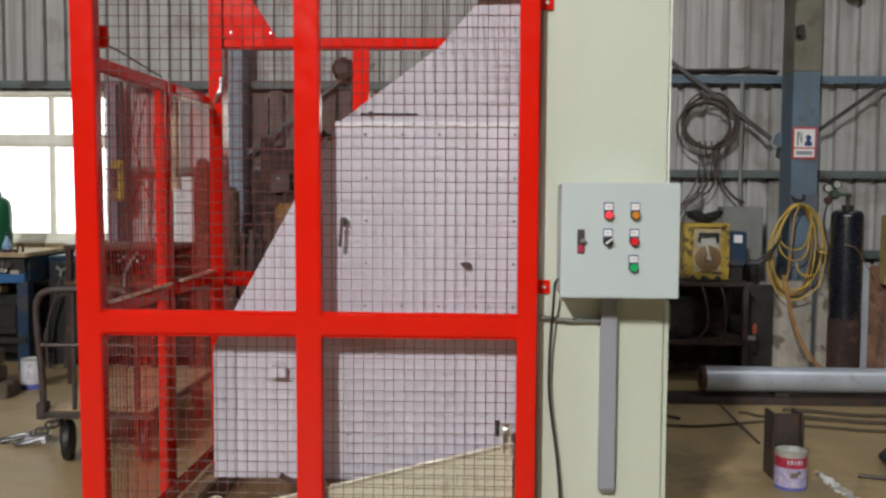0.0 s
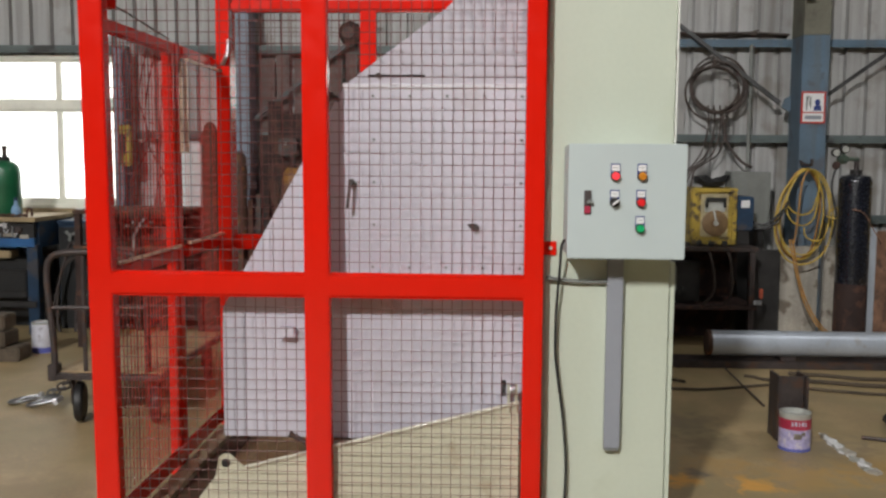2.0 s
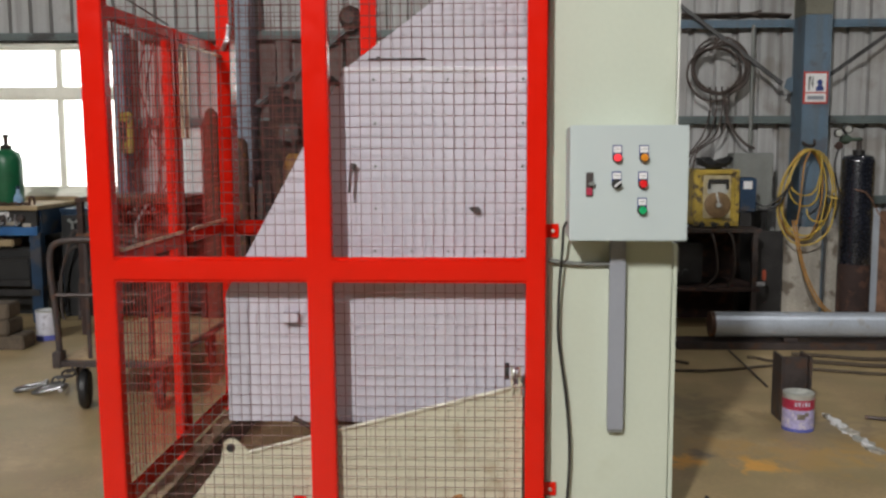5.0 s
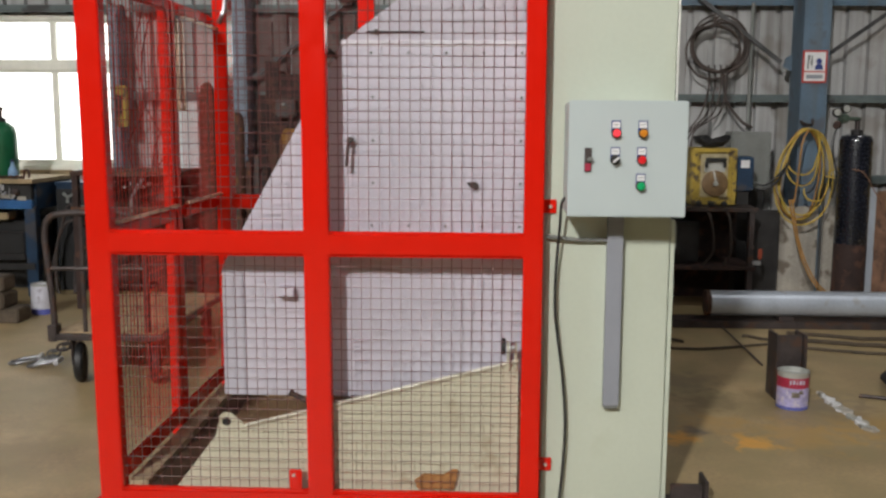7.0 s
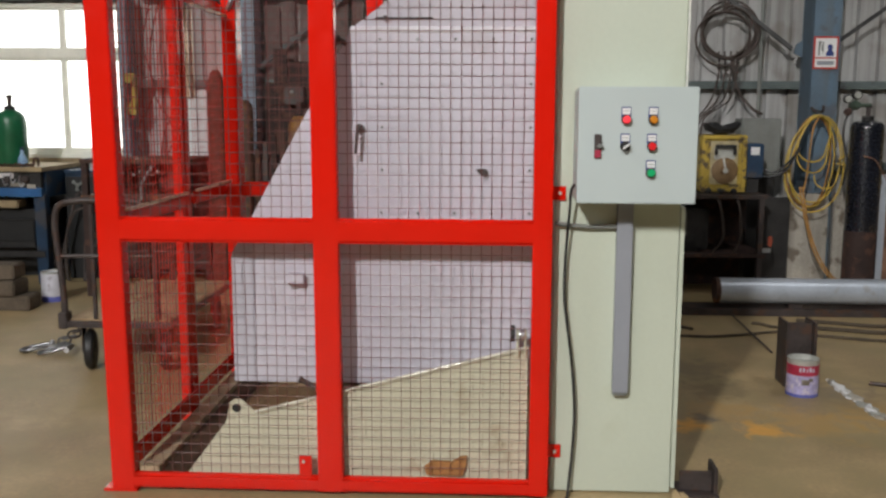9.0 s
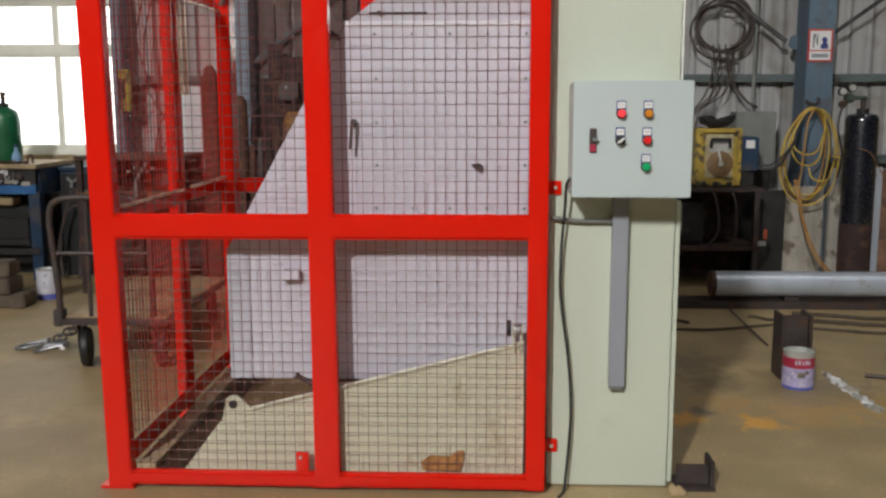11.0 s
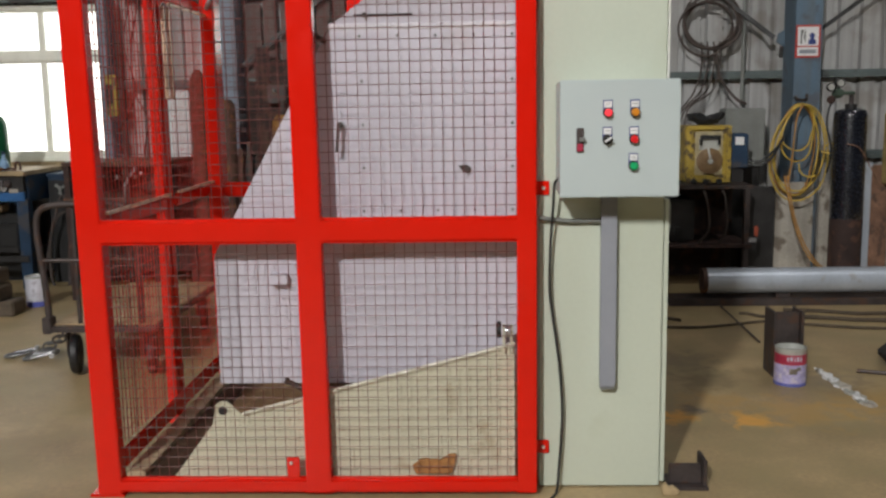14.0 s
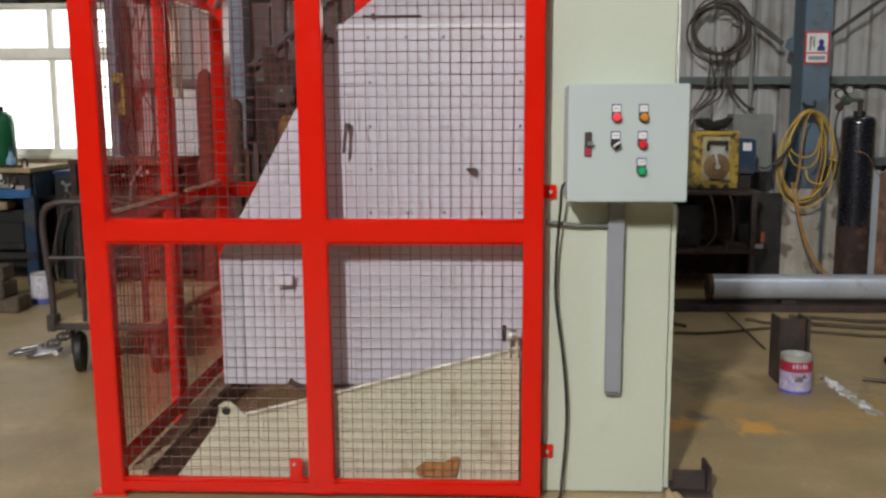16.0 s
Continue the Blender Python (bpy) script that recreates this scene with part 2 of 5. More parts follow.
def floor_material():
    m = mat("worn_concrete", (0.43, 0.315, 0.168), 0.5, vary=0.24, scale=1.9, fine=48, bump=0.14, tint=(0.32, 0.255, 0.13), wear=0.40)
    n, l = m.node_tree.nodes, m.node_tree.links
    b = n["Principled BSDF"]
    base = b.inputs["Base Color"].links[0].from_socket
    soften = base.node.inputs[0].links[0].from_node
    soften.inputs[1].default_value, soften.inputs[2].default_value = 0.40, 0.74
    tc = n.new("ShaderNodeTexCoord")
    ns = n.new("ShaderNodeTexNoise")
    ns.inputs["Scale"].default_value, ns.inputs["Detail"].default_value, ns.inputs["Distortion"].default_value = 11.0, 9, 0.6
    l.new(tc.outputs["Object"], ns.inputs["Vector"])
    # orange rust marks and grey scuffs where steel stood, darker and yellow patches, and at (-2.3, 4.3) sunlight
    # painted on the floor
    marks = ((1.43, 0.905, 0.15, (0.74, 0.36, 0.06)), (1.76, 0.845, 0.15, (0.78, 0.40, 0.08)), (2.02, 0.95, 0.34, (0.50, 0.30, 0.08)),
             (1.66, 1.11, 0.24, (0.48, 0.29, 0.09)), (2.45, 1.08, 0.42, (0.50, 0.30, 0.08)), (-2.3, 4.3, 0.5, (0.42, 0.26, 0.07)),
             (1.62, 1.85, 0.33, (0.17, 0.14, 0.10)), (1.72, 1.47, 0.26, (0.15, 0.11, 0.06)), (2.33, 1.42, 0.30, (0.17, 0.145, 0.12)),
             (1.55, 0.99, 0.09, (0.14, 0.12, 0.10)), (-1.62, 0.55, 0.5, (0.30, 0.22, 0.12)), (-1.3, 2.6, 0.6, (0.30, 0.20, 0.10)))
    for x, y, r, tint in marks:
        d = n.new("ShaderNodeVectorMath")
        d.operation = "DISTANCE"
        d.inputs[1].default_value = (x, y, 0)
        l.new(tc.outputs["Object"], d.inputs[0])
        k = n.new("ShaderNodeMath")
        k.operation = "MULTIPLY_ADD"
        k.inputs[1].default_value, k.inputs[2].default_value = 2.4 * r, -0.95 * r
        l.new(ns.outputs["Fac"], k.inputs[0])
        s = n.new("ShaderNodeMath")
        s.operation = "ADD"
        l.new(d.outputs["Value"], s.inputs[0])
        l.new(k.outputs[0], s.inputs[1])
        mr = n.new("ShaderNodeMapRange")
        mr.inputs[1].default_value, mr.inputs[2].default_value = 0.45 * r, 1.05 * r
        mr.inputs[3].default_value, mr.inputs[4].default_value = 0.9 if r < 0.2 else 0.5, 0.0
        l.new(s.outputs[0], mr.inputs[0])
        mx = n.new("ShaderNodeMix")
        mx.data_type = "RGBA"
        mx.inputs[7].default_value = (*tint, 1)
        l.new(mr.outputs[0], mx.inputs[0])
        l.new(base, mx.inputs[6])
        base = mx.outputs[2]
    l.new(base, b.inputs["Base Color"])
    return m


def streaks(m, size, amount):
    """Adds long upright dirt runs to a painted sheet."""
    n, l = m.node_tree.nodes, m.node_tree.links
    b = n["Principled BSDF"]
    base = b.inputs["Base Color"].links[0].from_socket
    tc, mp, ns, mr, mx = (n.new("ShaderNode" + k) for k in ("TexCoord", "Mapping", "TexNoise", "MapRange", "Mix"))
    mp.inputs["Scale"].default_value = (size, size, size * 0.05)
    ns.inputs["Scale"].default_value, ns.inputs["Detail"].default_value = 1.0, 7
    l.new(tc.outputs["Object"], mp.inputs["Vector"])
    l.new(mp.outputs["Vector"], ns.inputs["Vector"])
    l.new(ns.outputs["Fac"], mr.inputs[0])
    mr.inputs[1].default_value, mr.inputs[2].default_value, mr.inputs[3].default_value, mr.inputs[4].default_value = 0.42, 0.72, 0.0, amount
    mx.data_type = "RGBA"
    mx.inputs[7].default_value = (0.12, 0.105, 0.085, 1)
    l.new(mr.outputs[0], mx.inputs[0])
    l.new(base, mx.inputs[6])
    l.new(mx.outputs[2], b.inputs["Base Color"])


CONCRETE = floor_material()
streaks(SIDING, 14, 0.55)
streaks(BLUE, 18, 0.4)
streaks(PLY, 16, 0.5)
streaks(GREYBOX, 20, 0.3)
WIRE.node_tree.nodes["Principled BSDF"].inputs["Specular IOR Level"].default_value = 0.4
RED.node_tree.nodes["Principled BSDF"].inputs["Specular IOR Level"].default_value = 0.3

# ---- mesh helpers ----


OUT = Matrix.Identity(4)


def carry(k=1.0, origin=(0, 0, 0), to=(0, 0, 0)):
    """Parts that follow are modelled round origin, and set up k times as large at the place to, to fit the camera's
    view; what falls below the floor is flattened onto it.
    """
    global OUT
    OUT = Matrix.Translation(to) @ Matrix.Scale(k, 4) @ Matrix.Translation(-Vector(origin))


def link(name, bm, material, smooth=False):
    if OUT != Matrix.Identity(4):
        bmesh.ops.transform(bm, matrix=OUT, verts=bm.verts)
        for v in bm.verts:
            v.co.z = max(0.0, v.co.z)
    bmesh.ops.recalc_face_normals(bm, faces=bm.faces[:])
    me = bpy.data.meshes.new(name)
    bm.to_mesh(me)
    bm.free()
    me.materials.append(material)
    if smooth:
        for p in me.polygons:
            p.use_smooth = True
        me.set_sharp_from_angle(angle=radians(38))
    return new(name, me)


def thing(name, place, label, category, group="", kind=""):
    ob = new(name)
    ob.empty_display_size = 0.1
    ob.location = OUT @ Vector(place)
    ob.location.z = max(0.0, ob.location.z)
    return tagged(ob, label, category, group, kind)


def part(name, bm, material, parent, label="", smooth=False):
    """A mesh given in world places, as a part of a thing or of a part."""
    ob = link(name, bm, material, smooth)
    ob.parent = parent
    if parent.parent is None:
        ob.matrix_parent_inverse = Matrix.Translation(parent.location).inverted()
    return tagged(ob, label) if label else ob


def solo(name, bm, material, label, category, group="", kind="", smooth=False):
    return tagged(link(name, bm, material, smooth), label, category, group, kind)


def box(x0, x1, y0, y1, z0, z1, bevel=0.003, bm=None, turn=None):
    b = bmesh.new()
    bmesh.ops.create_cube(b, size=1.0)
    bmesh.ops.scale(b, vec=(x1 - x0, y1 - y0, z1 - z0), verts=b.verts)
    if bevel:
        bmesh.ops.bevel(b, geom=b.edges[:], offset=min(bevel, 0.4 * min(x1 - x0, y1 - y0, z1 - z0)), segments=2, affect="EDGES")
    if turn:
        bmesh.ops.transform(b, matrix=turn, verts=b.verts)
    bmesh.ops.translate(b, vec=((x0 + x1) / 2, (y0 + y1) / 2, (z0 + z1) / 2), verts=b.verts)
    return join(b, bm)


def join(b, bm):
    if bm is None:
        return b
    me = bpy.data.meshes.new("tmp")
    b.to_mesh(me)
    b.free()
    bm.from_mesh(me)
    bpy.data.meshes.remove(me)
    return bm


def bar(a, b, w, d, bevel=0.003, bm=None, steps=2):
    """A square bar between two places, w across and d deep."""
    a, b = Vector(a), Vector(b)
    c = bmesh.new()
    bmesh.ops.create_cube(c, size=1.0)
    bmesh.ops.scale(c, vec=(w, d, (b - a).length), verts=c.verts)
    if bevel:
        bmesh.ops.bevel(c, geom=c.edges[:], offset=bevel, segments=steps, affect="EDGES")
    way = (b - a).normalized()
    up = Vector((0, 1, 0)) if abs(way.y) < 0.9 else Vector((0, 0, 1))
    side = up.cross(way).normalized()
    m = Matrix((side, way.cross(side), way)).transposed().to_4x4()
    bmesh.ops.transform(c, matrix=Matrix.Translation((a + b) / 2) @ m, verts=c.verts)
    return join(c, bm)


def prism(points, y0, y1, bevel=0.0, bm=None):
    """A plate with an outline in x and z, between two depths."""
    b = bmesh.new()
    f = b.faces.new([b.verts.new((x, y0, z)) for x, z in points])
    r = bmesh.ops.extrude_face_region(b, geom=[f])
    bmesh.ops.translate(b, vec=(0, y1 - y0, 0), verts=[v for v in r["geom"] if isinstance(v, bmesh.types.BMVert)])
    if bevel:
        bmesh.ops.bevel(b, geom=b.edges[:], offset=bevel, segments=2, affect="EDGES")
    return join(b, bm)


def sweep(points, radius, sides=8, closed=False, bm=None, taper=None):
    """A round rod, hose or wire along places."""
    b = bm or bmesh.new()
    pts = [Vector(p) for p in points]
    rings, side = [], None
    for i, p in enumerate(pts):
        a = pts[i - 1] if i or closed else p
        c = pts[(i + 1) % len(pts)] if i + 1 < len(pts) or closed else p
        way = (c - a).normalized()
        if side is None:
            side = way.orthogonal().normalized()
        side = (side - way * side.dot(way)).normalized()
        other = way.cross(side)
        r = radius * (taper[i] if taper else 1)
        rings.append([b.verts.new(p + r * (math.cos(k * 2 * math.pi / sides) * side + math.sin(k * 2 * math.pi / sides) * other)) for k in range(sides)])
    for i in range(len(rings) - (0 if closed else 1)):
        u, v = rings[i], rings[(i + 1) % len(rings)]
        for k in range(sides):
            b.faces.new((u[k], u[(k + 1) % sides], v[(k + 1) % sides], v[k]))
    if not closed:
        b.faces.new(rings[0][::-1]), b.faces.new(rings[-1])
    return b


def curve(points, steps=8):
    """Places on a smooth line through the given ones."""
    p = [Vector(q) for q in points]
    p = [2 * p[0] - p[1], *p, 2 * p[-1] - p[-2]]
    out = []
    for i in range(1, len(p) - 2):
        for k in range(steps):
            t = k / steps
            out.append(0.5 * (2 * p[i] + (p[i + 1] - p[i - 1]) * t + (2 * p[i - 1] - 5 * p[i] + 4 * p[i + 1] - p[i + 2]) * t * t
                              + (3 * p[i] - p[i - 1] - 3 * p[i + 1] + p[i + 2]) * t ** 3))
    return [*out, p[-2]]


def lathe(profile, place, sides=24, axis=None, bm=None):
    """A turned shape: radius and height rows, set up at a place; axis: the way its height points."""
    b = bmesh.new()
    rings = []
    for r, h in profile:
        if r < 1e-6:
            rings.append([b.verts.new((0, 0, h))])
        else:
            rings.append([b.verts.new((r * math.cos(2 * math.pi * k / sides), r * math.sin(2 * math.pi * k / sides), h)) for k in range(sides)])
    for u, v in zip(rings, rings[1:]):
        for k in range(sides):
            c = [u[k % len(u)], u[(k + 1) % len(u)], v[(k + 1) % len(v)], v[k % len(v)]]
            c = list(dict.fromkeys(c))
            if len(c) > 2:
                b.faces.new(c)
    for ring, end in ((rings[0], 0), (rings[-1], 1)):
        if len(ring) > 2:
            b.faces.new(ring if end else ring[::-1])
    if axis:
        bmesh.ops.transform(b, matrix=Vector(axis).to_track_quat("Z", "Y").to_matrix().to_4x4(), verts=b.verts)
    bmesh.ops.translate(b, vec=place, verts=b.verts)
    return join(b, bm)


# ---- the hall ----
ground = bmesh.new()
ground.faces.new([ground.verts.new(p) for p in ((-12, -18, 0), (12, -18, 0), (12, 6.5, 0), (-12, 6.5, 0))])
solo("floor", ground, CONCRETE, "worn yellowish concrete workshop floor with rust stains", "floor", kind="structure")

WALL = 4.30
WIN = (-5.40, -2.56, 1.24, 2.56)
WIN2 = (-0.33, 1.00, 2.04, 2.57)


def corrugated(bm, x0, x1, z0, z1, y=WALL, pitch=0.185):
    """Wall sheet with narrow folded grooves, closed behind."""
    xs = []
    k = math.floor(x0 / pitch)
    while k * pitch < x1:
        a = k * pitch
        for dx, dy in ((0.0, 0), (0.124, 0), (0.136, 0.045), (0.173, 0.045)):
            if x0 < a + dx < x1:
                xs.append((a + dx, dy))
        k += 1
    xs = [(x0, xs[0][1]), *xs, (x1, xs[-1][1])]
    low = [bm.verts.new((x, y + d, z0)) for x, d in xs]
    top = [bm.verts.new((x, y + d, z1)) for x, d in xs]
    for i in range(len(xs) - 1):
        bm.faces.new((low[i], low[i + 1], top[i + 1], top[i]))
    q = [bm.verts.new((x, y + 0.08, z)) for x, z in ((x0, z0), (x1, z0), (x1, z1), (x0, z1))]
    bm.faces.new(q)
    for a, b in ((low, 0), (top, 2)):
        bm.faces.new([*a, q[1], q[0]] if b == 0 else [*a, q[2], q[3]])
    bm.faces.new((low[0], top[0], q[3], q[0]))
    bm.faces.new((low[-1], q[1], q[2], top[-1]))


carry(0.985, (0.05, 4.30, 2.0), (-0.025, 4.90, 1.75))
north = bmesh.new()
for x0, x1, z0, z1 in ((-12, WIN[0], 0, 8.5), (WIN[0], WIN[1], 0, WIN[2]), (WIN[0], WIN[1], WIN[3], 8.5), (WIN[1], WIN2[0], 0, 8.5),
                       (WIN2[0], WIN2[1], 0, WIN2[2]), (WIN2[0], WIN2[1], WIN2[3], 8.5), (WIN2[1], 12, 0, 8.5)):
    corrugated(north, x0, x1, z0, z1)
solo("wall_north", north, SIDING, "grey corrugated metal wall cladding, weathered", "wall", kind="structure")
carry()
# unseen walls and roof, added and kept dark so little light bounces back
solo("wall_south", box(-12, 12, -18.1, -18, 0, 8.5, 0), PLASTERGREY, "unseen plain grey sheet wall closing the hall", "wall", kind="structure")
solo("wall_west", box(-12.1, -12, -18, 5.0, 0, 8.5, 0), PLASTERGREY, "unseen plain grey sheet wall closing the hall", "wall", kind="structure")
solo("wall_east", box(12, 12.1, -18, 5.0, 0, 8.5, 0), PLASTERGREY, "unseen plain grey sheet wall closing the hall", "wall", kind="structure")
solo("ceiling", box(-12.1, 12.1, -18.1, 5.0, 8.5, 8.6, 0), PLASTERGREY, "unseen plain grey sheet roof closing the hall", "ceiling", kind="structure")


carry(0.985, (0.05, 4.30, 2.0), (-0.025, 4.90, 1.75))


def window(name, x0, x1, z0, z1, uprights, rails, label):
    w = thing(name, (x0, WALL, z0), label, "window", kind="structure")
    f = 0.042
    fr = bmesh.new()
    for a, b, c, d in ((x0, x1, z0, z0 + f), (x0, x1, z1 - f, z1), (x0, x0 + f, z0 + f, z1 - f), (x1 - f, x1, z0 + f, z1 - f)):
        box(a, b, WALL - 0.03, WALL + 0.07, c, d, 0.004, fr)
    for z in rails:
        box(x0 + f, x1 - f, WALL - 0.025, WALL + 0.06, z - 0.036, z + 0.036, 0.004, fr)
    part("window_frame", fr, FRAMEWHITE, w)
    part("window_sill", box(x0 - 0.03, x1 + 0.03, WALL - 0.09, WALL - 0.031, z0 - 0.03, z0 + 0.012, 0.005), FRAMEWHITE, w)
    zs = [z0 + f, *[z for z in rails], z1 - f]
    xs = [x0 + f, *uprights, x1 - f]
    for za, zb in zip(zs, zs[1:]):
        for xa, xb in zip(xs, xs[1:]):
            za2 = za + (0.036 if za in rails else 0)
            zb2 = zb - (0.036 if zb in rails else 0)
            s = bmesh.new()
            for a, b, c, d in ((xa, xb, za2, za2 + 0.022), (xa, xb, zb2 - 0.022, zb2), (xa, xa + 0.025, za2 + 0.022, zb2 - 0.022), (xb - 0.025, xb, za2 + 0.022, zb2 - 0.022)):
                box(a, b, WALL - 0.012, WALL + 0.03, c, d, 0.003, s)
            sash = part("sash", s, FRAMEWHITE, w)
            pane = part("pane", box(xa + 0.02, xb - 0.02, WALL + 0.008, WALL + 0.013, za2 + 0.018, zb2 - 0.018, 0), GLASS, sash)
            pane.visible_shadow = False
    return w


GLASS = bpy.data.materials.new("window_glass")
GLASS.use_nodes = True
gb = GLASS.node_tree.nodes["Principled BSDF"]
gb.inputs["Transmission Weight"].default_value, gb.inputs["Roughness"].default_value, gb.inputs["IOR"].default_value = 1.0, 0.05, 1.1
gb.inputs["Base Color"].default_value = (0.97, 0.98, 0.97, 1)
window("window_1", *WIN, [-4.55, -3.85, -3.145], [2.12], "cream-framed sliding window, overexposed by daylight")
window("window_2", *WIN2, [0.3], [], "high cream-framed window, overexposed by daylight")
for nm, (x0, x1, z0, z1) in (("backdrop", WIN), ("backdrop", WIN2)):
    bd = bmesh.new()
    bd.faces.new([bd.verts.new(p) for p in ((x0 - 0.6, 5.2, z0 - 0.8), (x1 + 0.6, 5.2, z0 - 0.8), (x1 + 0.6, 5.2, z1 + 0.8), (x0 - 0.6, 5.2, z1 + 0.8))])
    solo(nm, bd, DAYLIGHT, "bright white daylight outside the window", "sky", kind="structure")

# girts between the columns, and the columns themselves
GIRTS = ((3.36, 8.0, 1.18), (-2.42, -1.515, 1.86), (-1.35, 3.225, 1.86), (3.36, 8.0, 1.86),
         (-5.5, -2.5, 2.60), (-2.42, -1.515, 2.60), (-1.35, 1.0, 2.60), (1.01, 3.225, 2.66), (3.36, 8.0, 2.66))
for x0, x1, z in GIRTS:
    g = box(x0, x1, WALL - 0.10, WALL - 0.004, z - 0.006, z + 0.038, 0.004)
    box(x0, x1, WALL - 0.10, WALL - 0.092, z - 0.028, z - 0.007, 0.002, g)
    solo("girt", g, BLUE if z > 2.62 else GIRT, "painted steel girt channel along the wall", "girt", kind="structure")


def column(x, width, depth, front, label, top=8.5, low=0, paint=BLUE):
    c = box(x - width / 2, x + width / 2, front, front + 0.014, low, top, 0.003)
    box(x - width / 2, x + width / 2, front + depth - 0.014, front + depth, low, top, 0.003, c)
    for e in (x - width / 2 + 0.004, x + width / 2 - 0.016):
        box(e, e + 0.012, front + 0.015, front + depth - 0.015, low, top, 0, c)
    return solo("column", c, paint, label, "column", kind="structure")


carry(0.98, (3.27, 3.89, 2.08), (3.154, 4.42, 1.858))
column(3.27, 0.215, 0.30, 3.89, "blue painted steel column with a worn surface", 2.66)
column(3.27, 0.215, 0.30, 3.89, "dirty olive upper length of the steel column", 8.5, 2.662, OLIVE)
solo("column_lug", box(3.165, 3.215, 3.80, 3.888, 2.93, 3.02, 0.006), DARK, "dark steel lug welded to the column", "lug", kind="structure")
carry(0.985, (0.05, 4.30, 2.0), (-0.025, 4.90, 1.75))
# paler copy of the column blue carries the window's light in its colour
column(-1.432, 0.145, 0.25, 3.95, "steel column against the wall, painted paler blue for window light", paint=LITBLUE)
column(-2.50, 0.08, 0.2, 4.0, "slim steel post beside the window, painted paler blue for window light", 2.59, paint=LITBLUE)
solo("gusset_plate", prism(((3.085, 2.12), (3.155, 2.08), (3.155, 2.22), (3.10, 2.19)), 4.02, 4.035), BLUE, "blue steel gusset plate on the column", "plate", kind="structure")
for a, b in (((2.20, 4.16, 2.85), (3.08, 4.06, 2.16)), ((3.40, 4.06, 2.18), (5.0, 4.16, 3.32)), ((-1.36, 4.1, 2.0), (-0.3, 4.16, 2.85))):
    g = bar(a, b, 0.034, 0.006)
    bar((a[0], a[1] + 0.020, a[2] - 0.015), (b[0], b[1] + 0.020, b[2] - 0.015), 0.006, 0.034, 0.001, g)
    solo("wall_brace", g, BRACE, "dark steel angle brace running diagonally across the wall", "brace", kind="structure")

carry()

# ---- the red cage ----
cage = thing("safety_cage", (-0.05, 0, 0), "glossy red welded steel safety cage with wire mesh panels", "cage")
D = 0.06
DR = 0.042


def post(x0, x1, x2, x3, z0, z1, y0=0.0, d=D):
    """An upright tube from x0..x1 at its foot to x2..x3 at its head."""
    b = prism(((x0, z0), (x1, z0), (x3, z1), (x2, z1)), y0, y0 + d, 0.004)
    return part("post", b, RED, cage, smooth=True)


def rail(a, b, w, d):
    return part("rail", bar(a, b, w, d, 0.011, steps=5), RED, cage, smooth=True)


post(-0.868, -0.781, -0.893, -0.808, 0.012, 2.25)
post(-0.093, -0.001, -0.105, -0.018, 0.018, 2.25)
post(0.681, 0.750, 0.680, 0.748, 0.018, 2.40)
for z0, z1 in ((0.018, 0.073), (0.943, 1.034), (2.145, 2.190)):
    k = (z0 + z1) / 2 / 2.25
    rail((-0.803 - 0.026 * k, DR / 2 + 0.0005, (z0 + z1) / 2), (-0.073 - 0.012 * k, DR / 2 + 0.0005, (z0 + z1) / 2), z1 - z0, DR)
    rail((-0.021 - 0.017 * k, DR / 2 + 0.0005, (z0 + z1) / 2), (0.700, DR / 2 + 0.0005, (z0 + z1) / 2), z1 - z0, DR)
# weld seams where the front rails meet the posts
for x, lean in ((-0.781, -0.027), (-0.093, -0.012), (-0.001, -0.017), (0.681, -0.001)):
    for z0, z1 in ((0.018, 0.073), (0.943, 1.034)):
        for za in (z0 + 0.004, z1 - 0.002):
            u = x + lean * za / 2.25
            way = 1 if x in (-0.781, -0.001) else -1
            seam = [(u + way * 0.016 * k, 0.004 + 0.007 * k, za + 0.0015 * math.sin(9 * k + x)) for k in (0, 0.4, 0.8, 1.2, 1.6)]
            part("weld_seam", sweep(seam, 0.0036, 6), RED, cage, smooth=True)
# side frame
for y, d in ((0.775, 0.045), (0.838, 0.066)):
    post(-0.852, -0.813, -0.860, -0.819, 0.012, 1.935, y, d)
post(-0.812, -0.742, -0.812, -0.742, 0.012, 2.62, 1.45, 0.12)
for y0, y1 in ((0.061, 0.775), (0.905, 1.45)):
    for z, h in ((1.015, 0.060), (1.905, 0.055)):
        x = -0.822 if z > 1.5 else -0.812
        rail((x, y0, z), (x, y1, z), 0.026, h)
    # tan strips put the glare on the red side frame into colour
    for z in ((1.052,) if y0 < 0.5 else (1.052, 1.868)):
        part("glare_strip", bar((-0.790, y0, z), (-0.790, y1, z), 0.020, 0.011, 0.002), GLARETAN, cage, "tan strip painted as glare on the red side rail")
rail((-0.790, 0.061, 0.128), (-0.790, 1.45, 0.128), 0.024, 0.080)
for y, w in ((0.842, 0.014), (0.912, 0.020)):
    part("glare_strip", bar((-0.796, y, 1.46), (-0.798, y, 1.855), 0.014, w, 0.002), GLARETAN, cage)
# back frame
for z, h in ((2.192, 0.055), (1.008, 0.075), (0.13, 0.06)):
    rail((-0.742, 1.50, z), (0.69, 1.50, z), h, 0.075)
post(-0.088, -0.008, -0.088, -0.008, 0.16, 2.164, 1.465, 0.07)
post(0.68, 0.75, 0.68, 0.75, 0.012, 2.4, 1.46, 0.08)
part("gusset", prism(((-0.742, 2.22), (-0.47, 2.22), (-0.63, 2.46), (-0.742, 2.60)), 1.47, 1.48, 0.002), RED, cage)
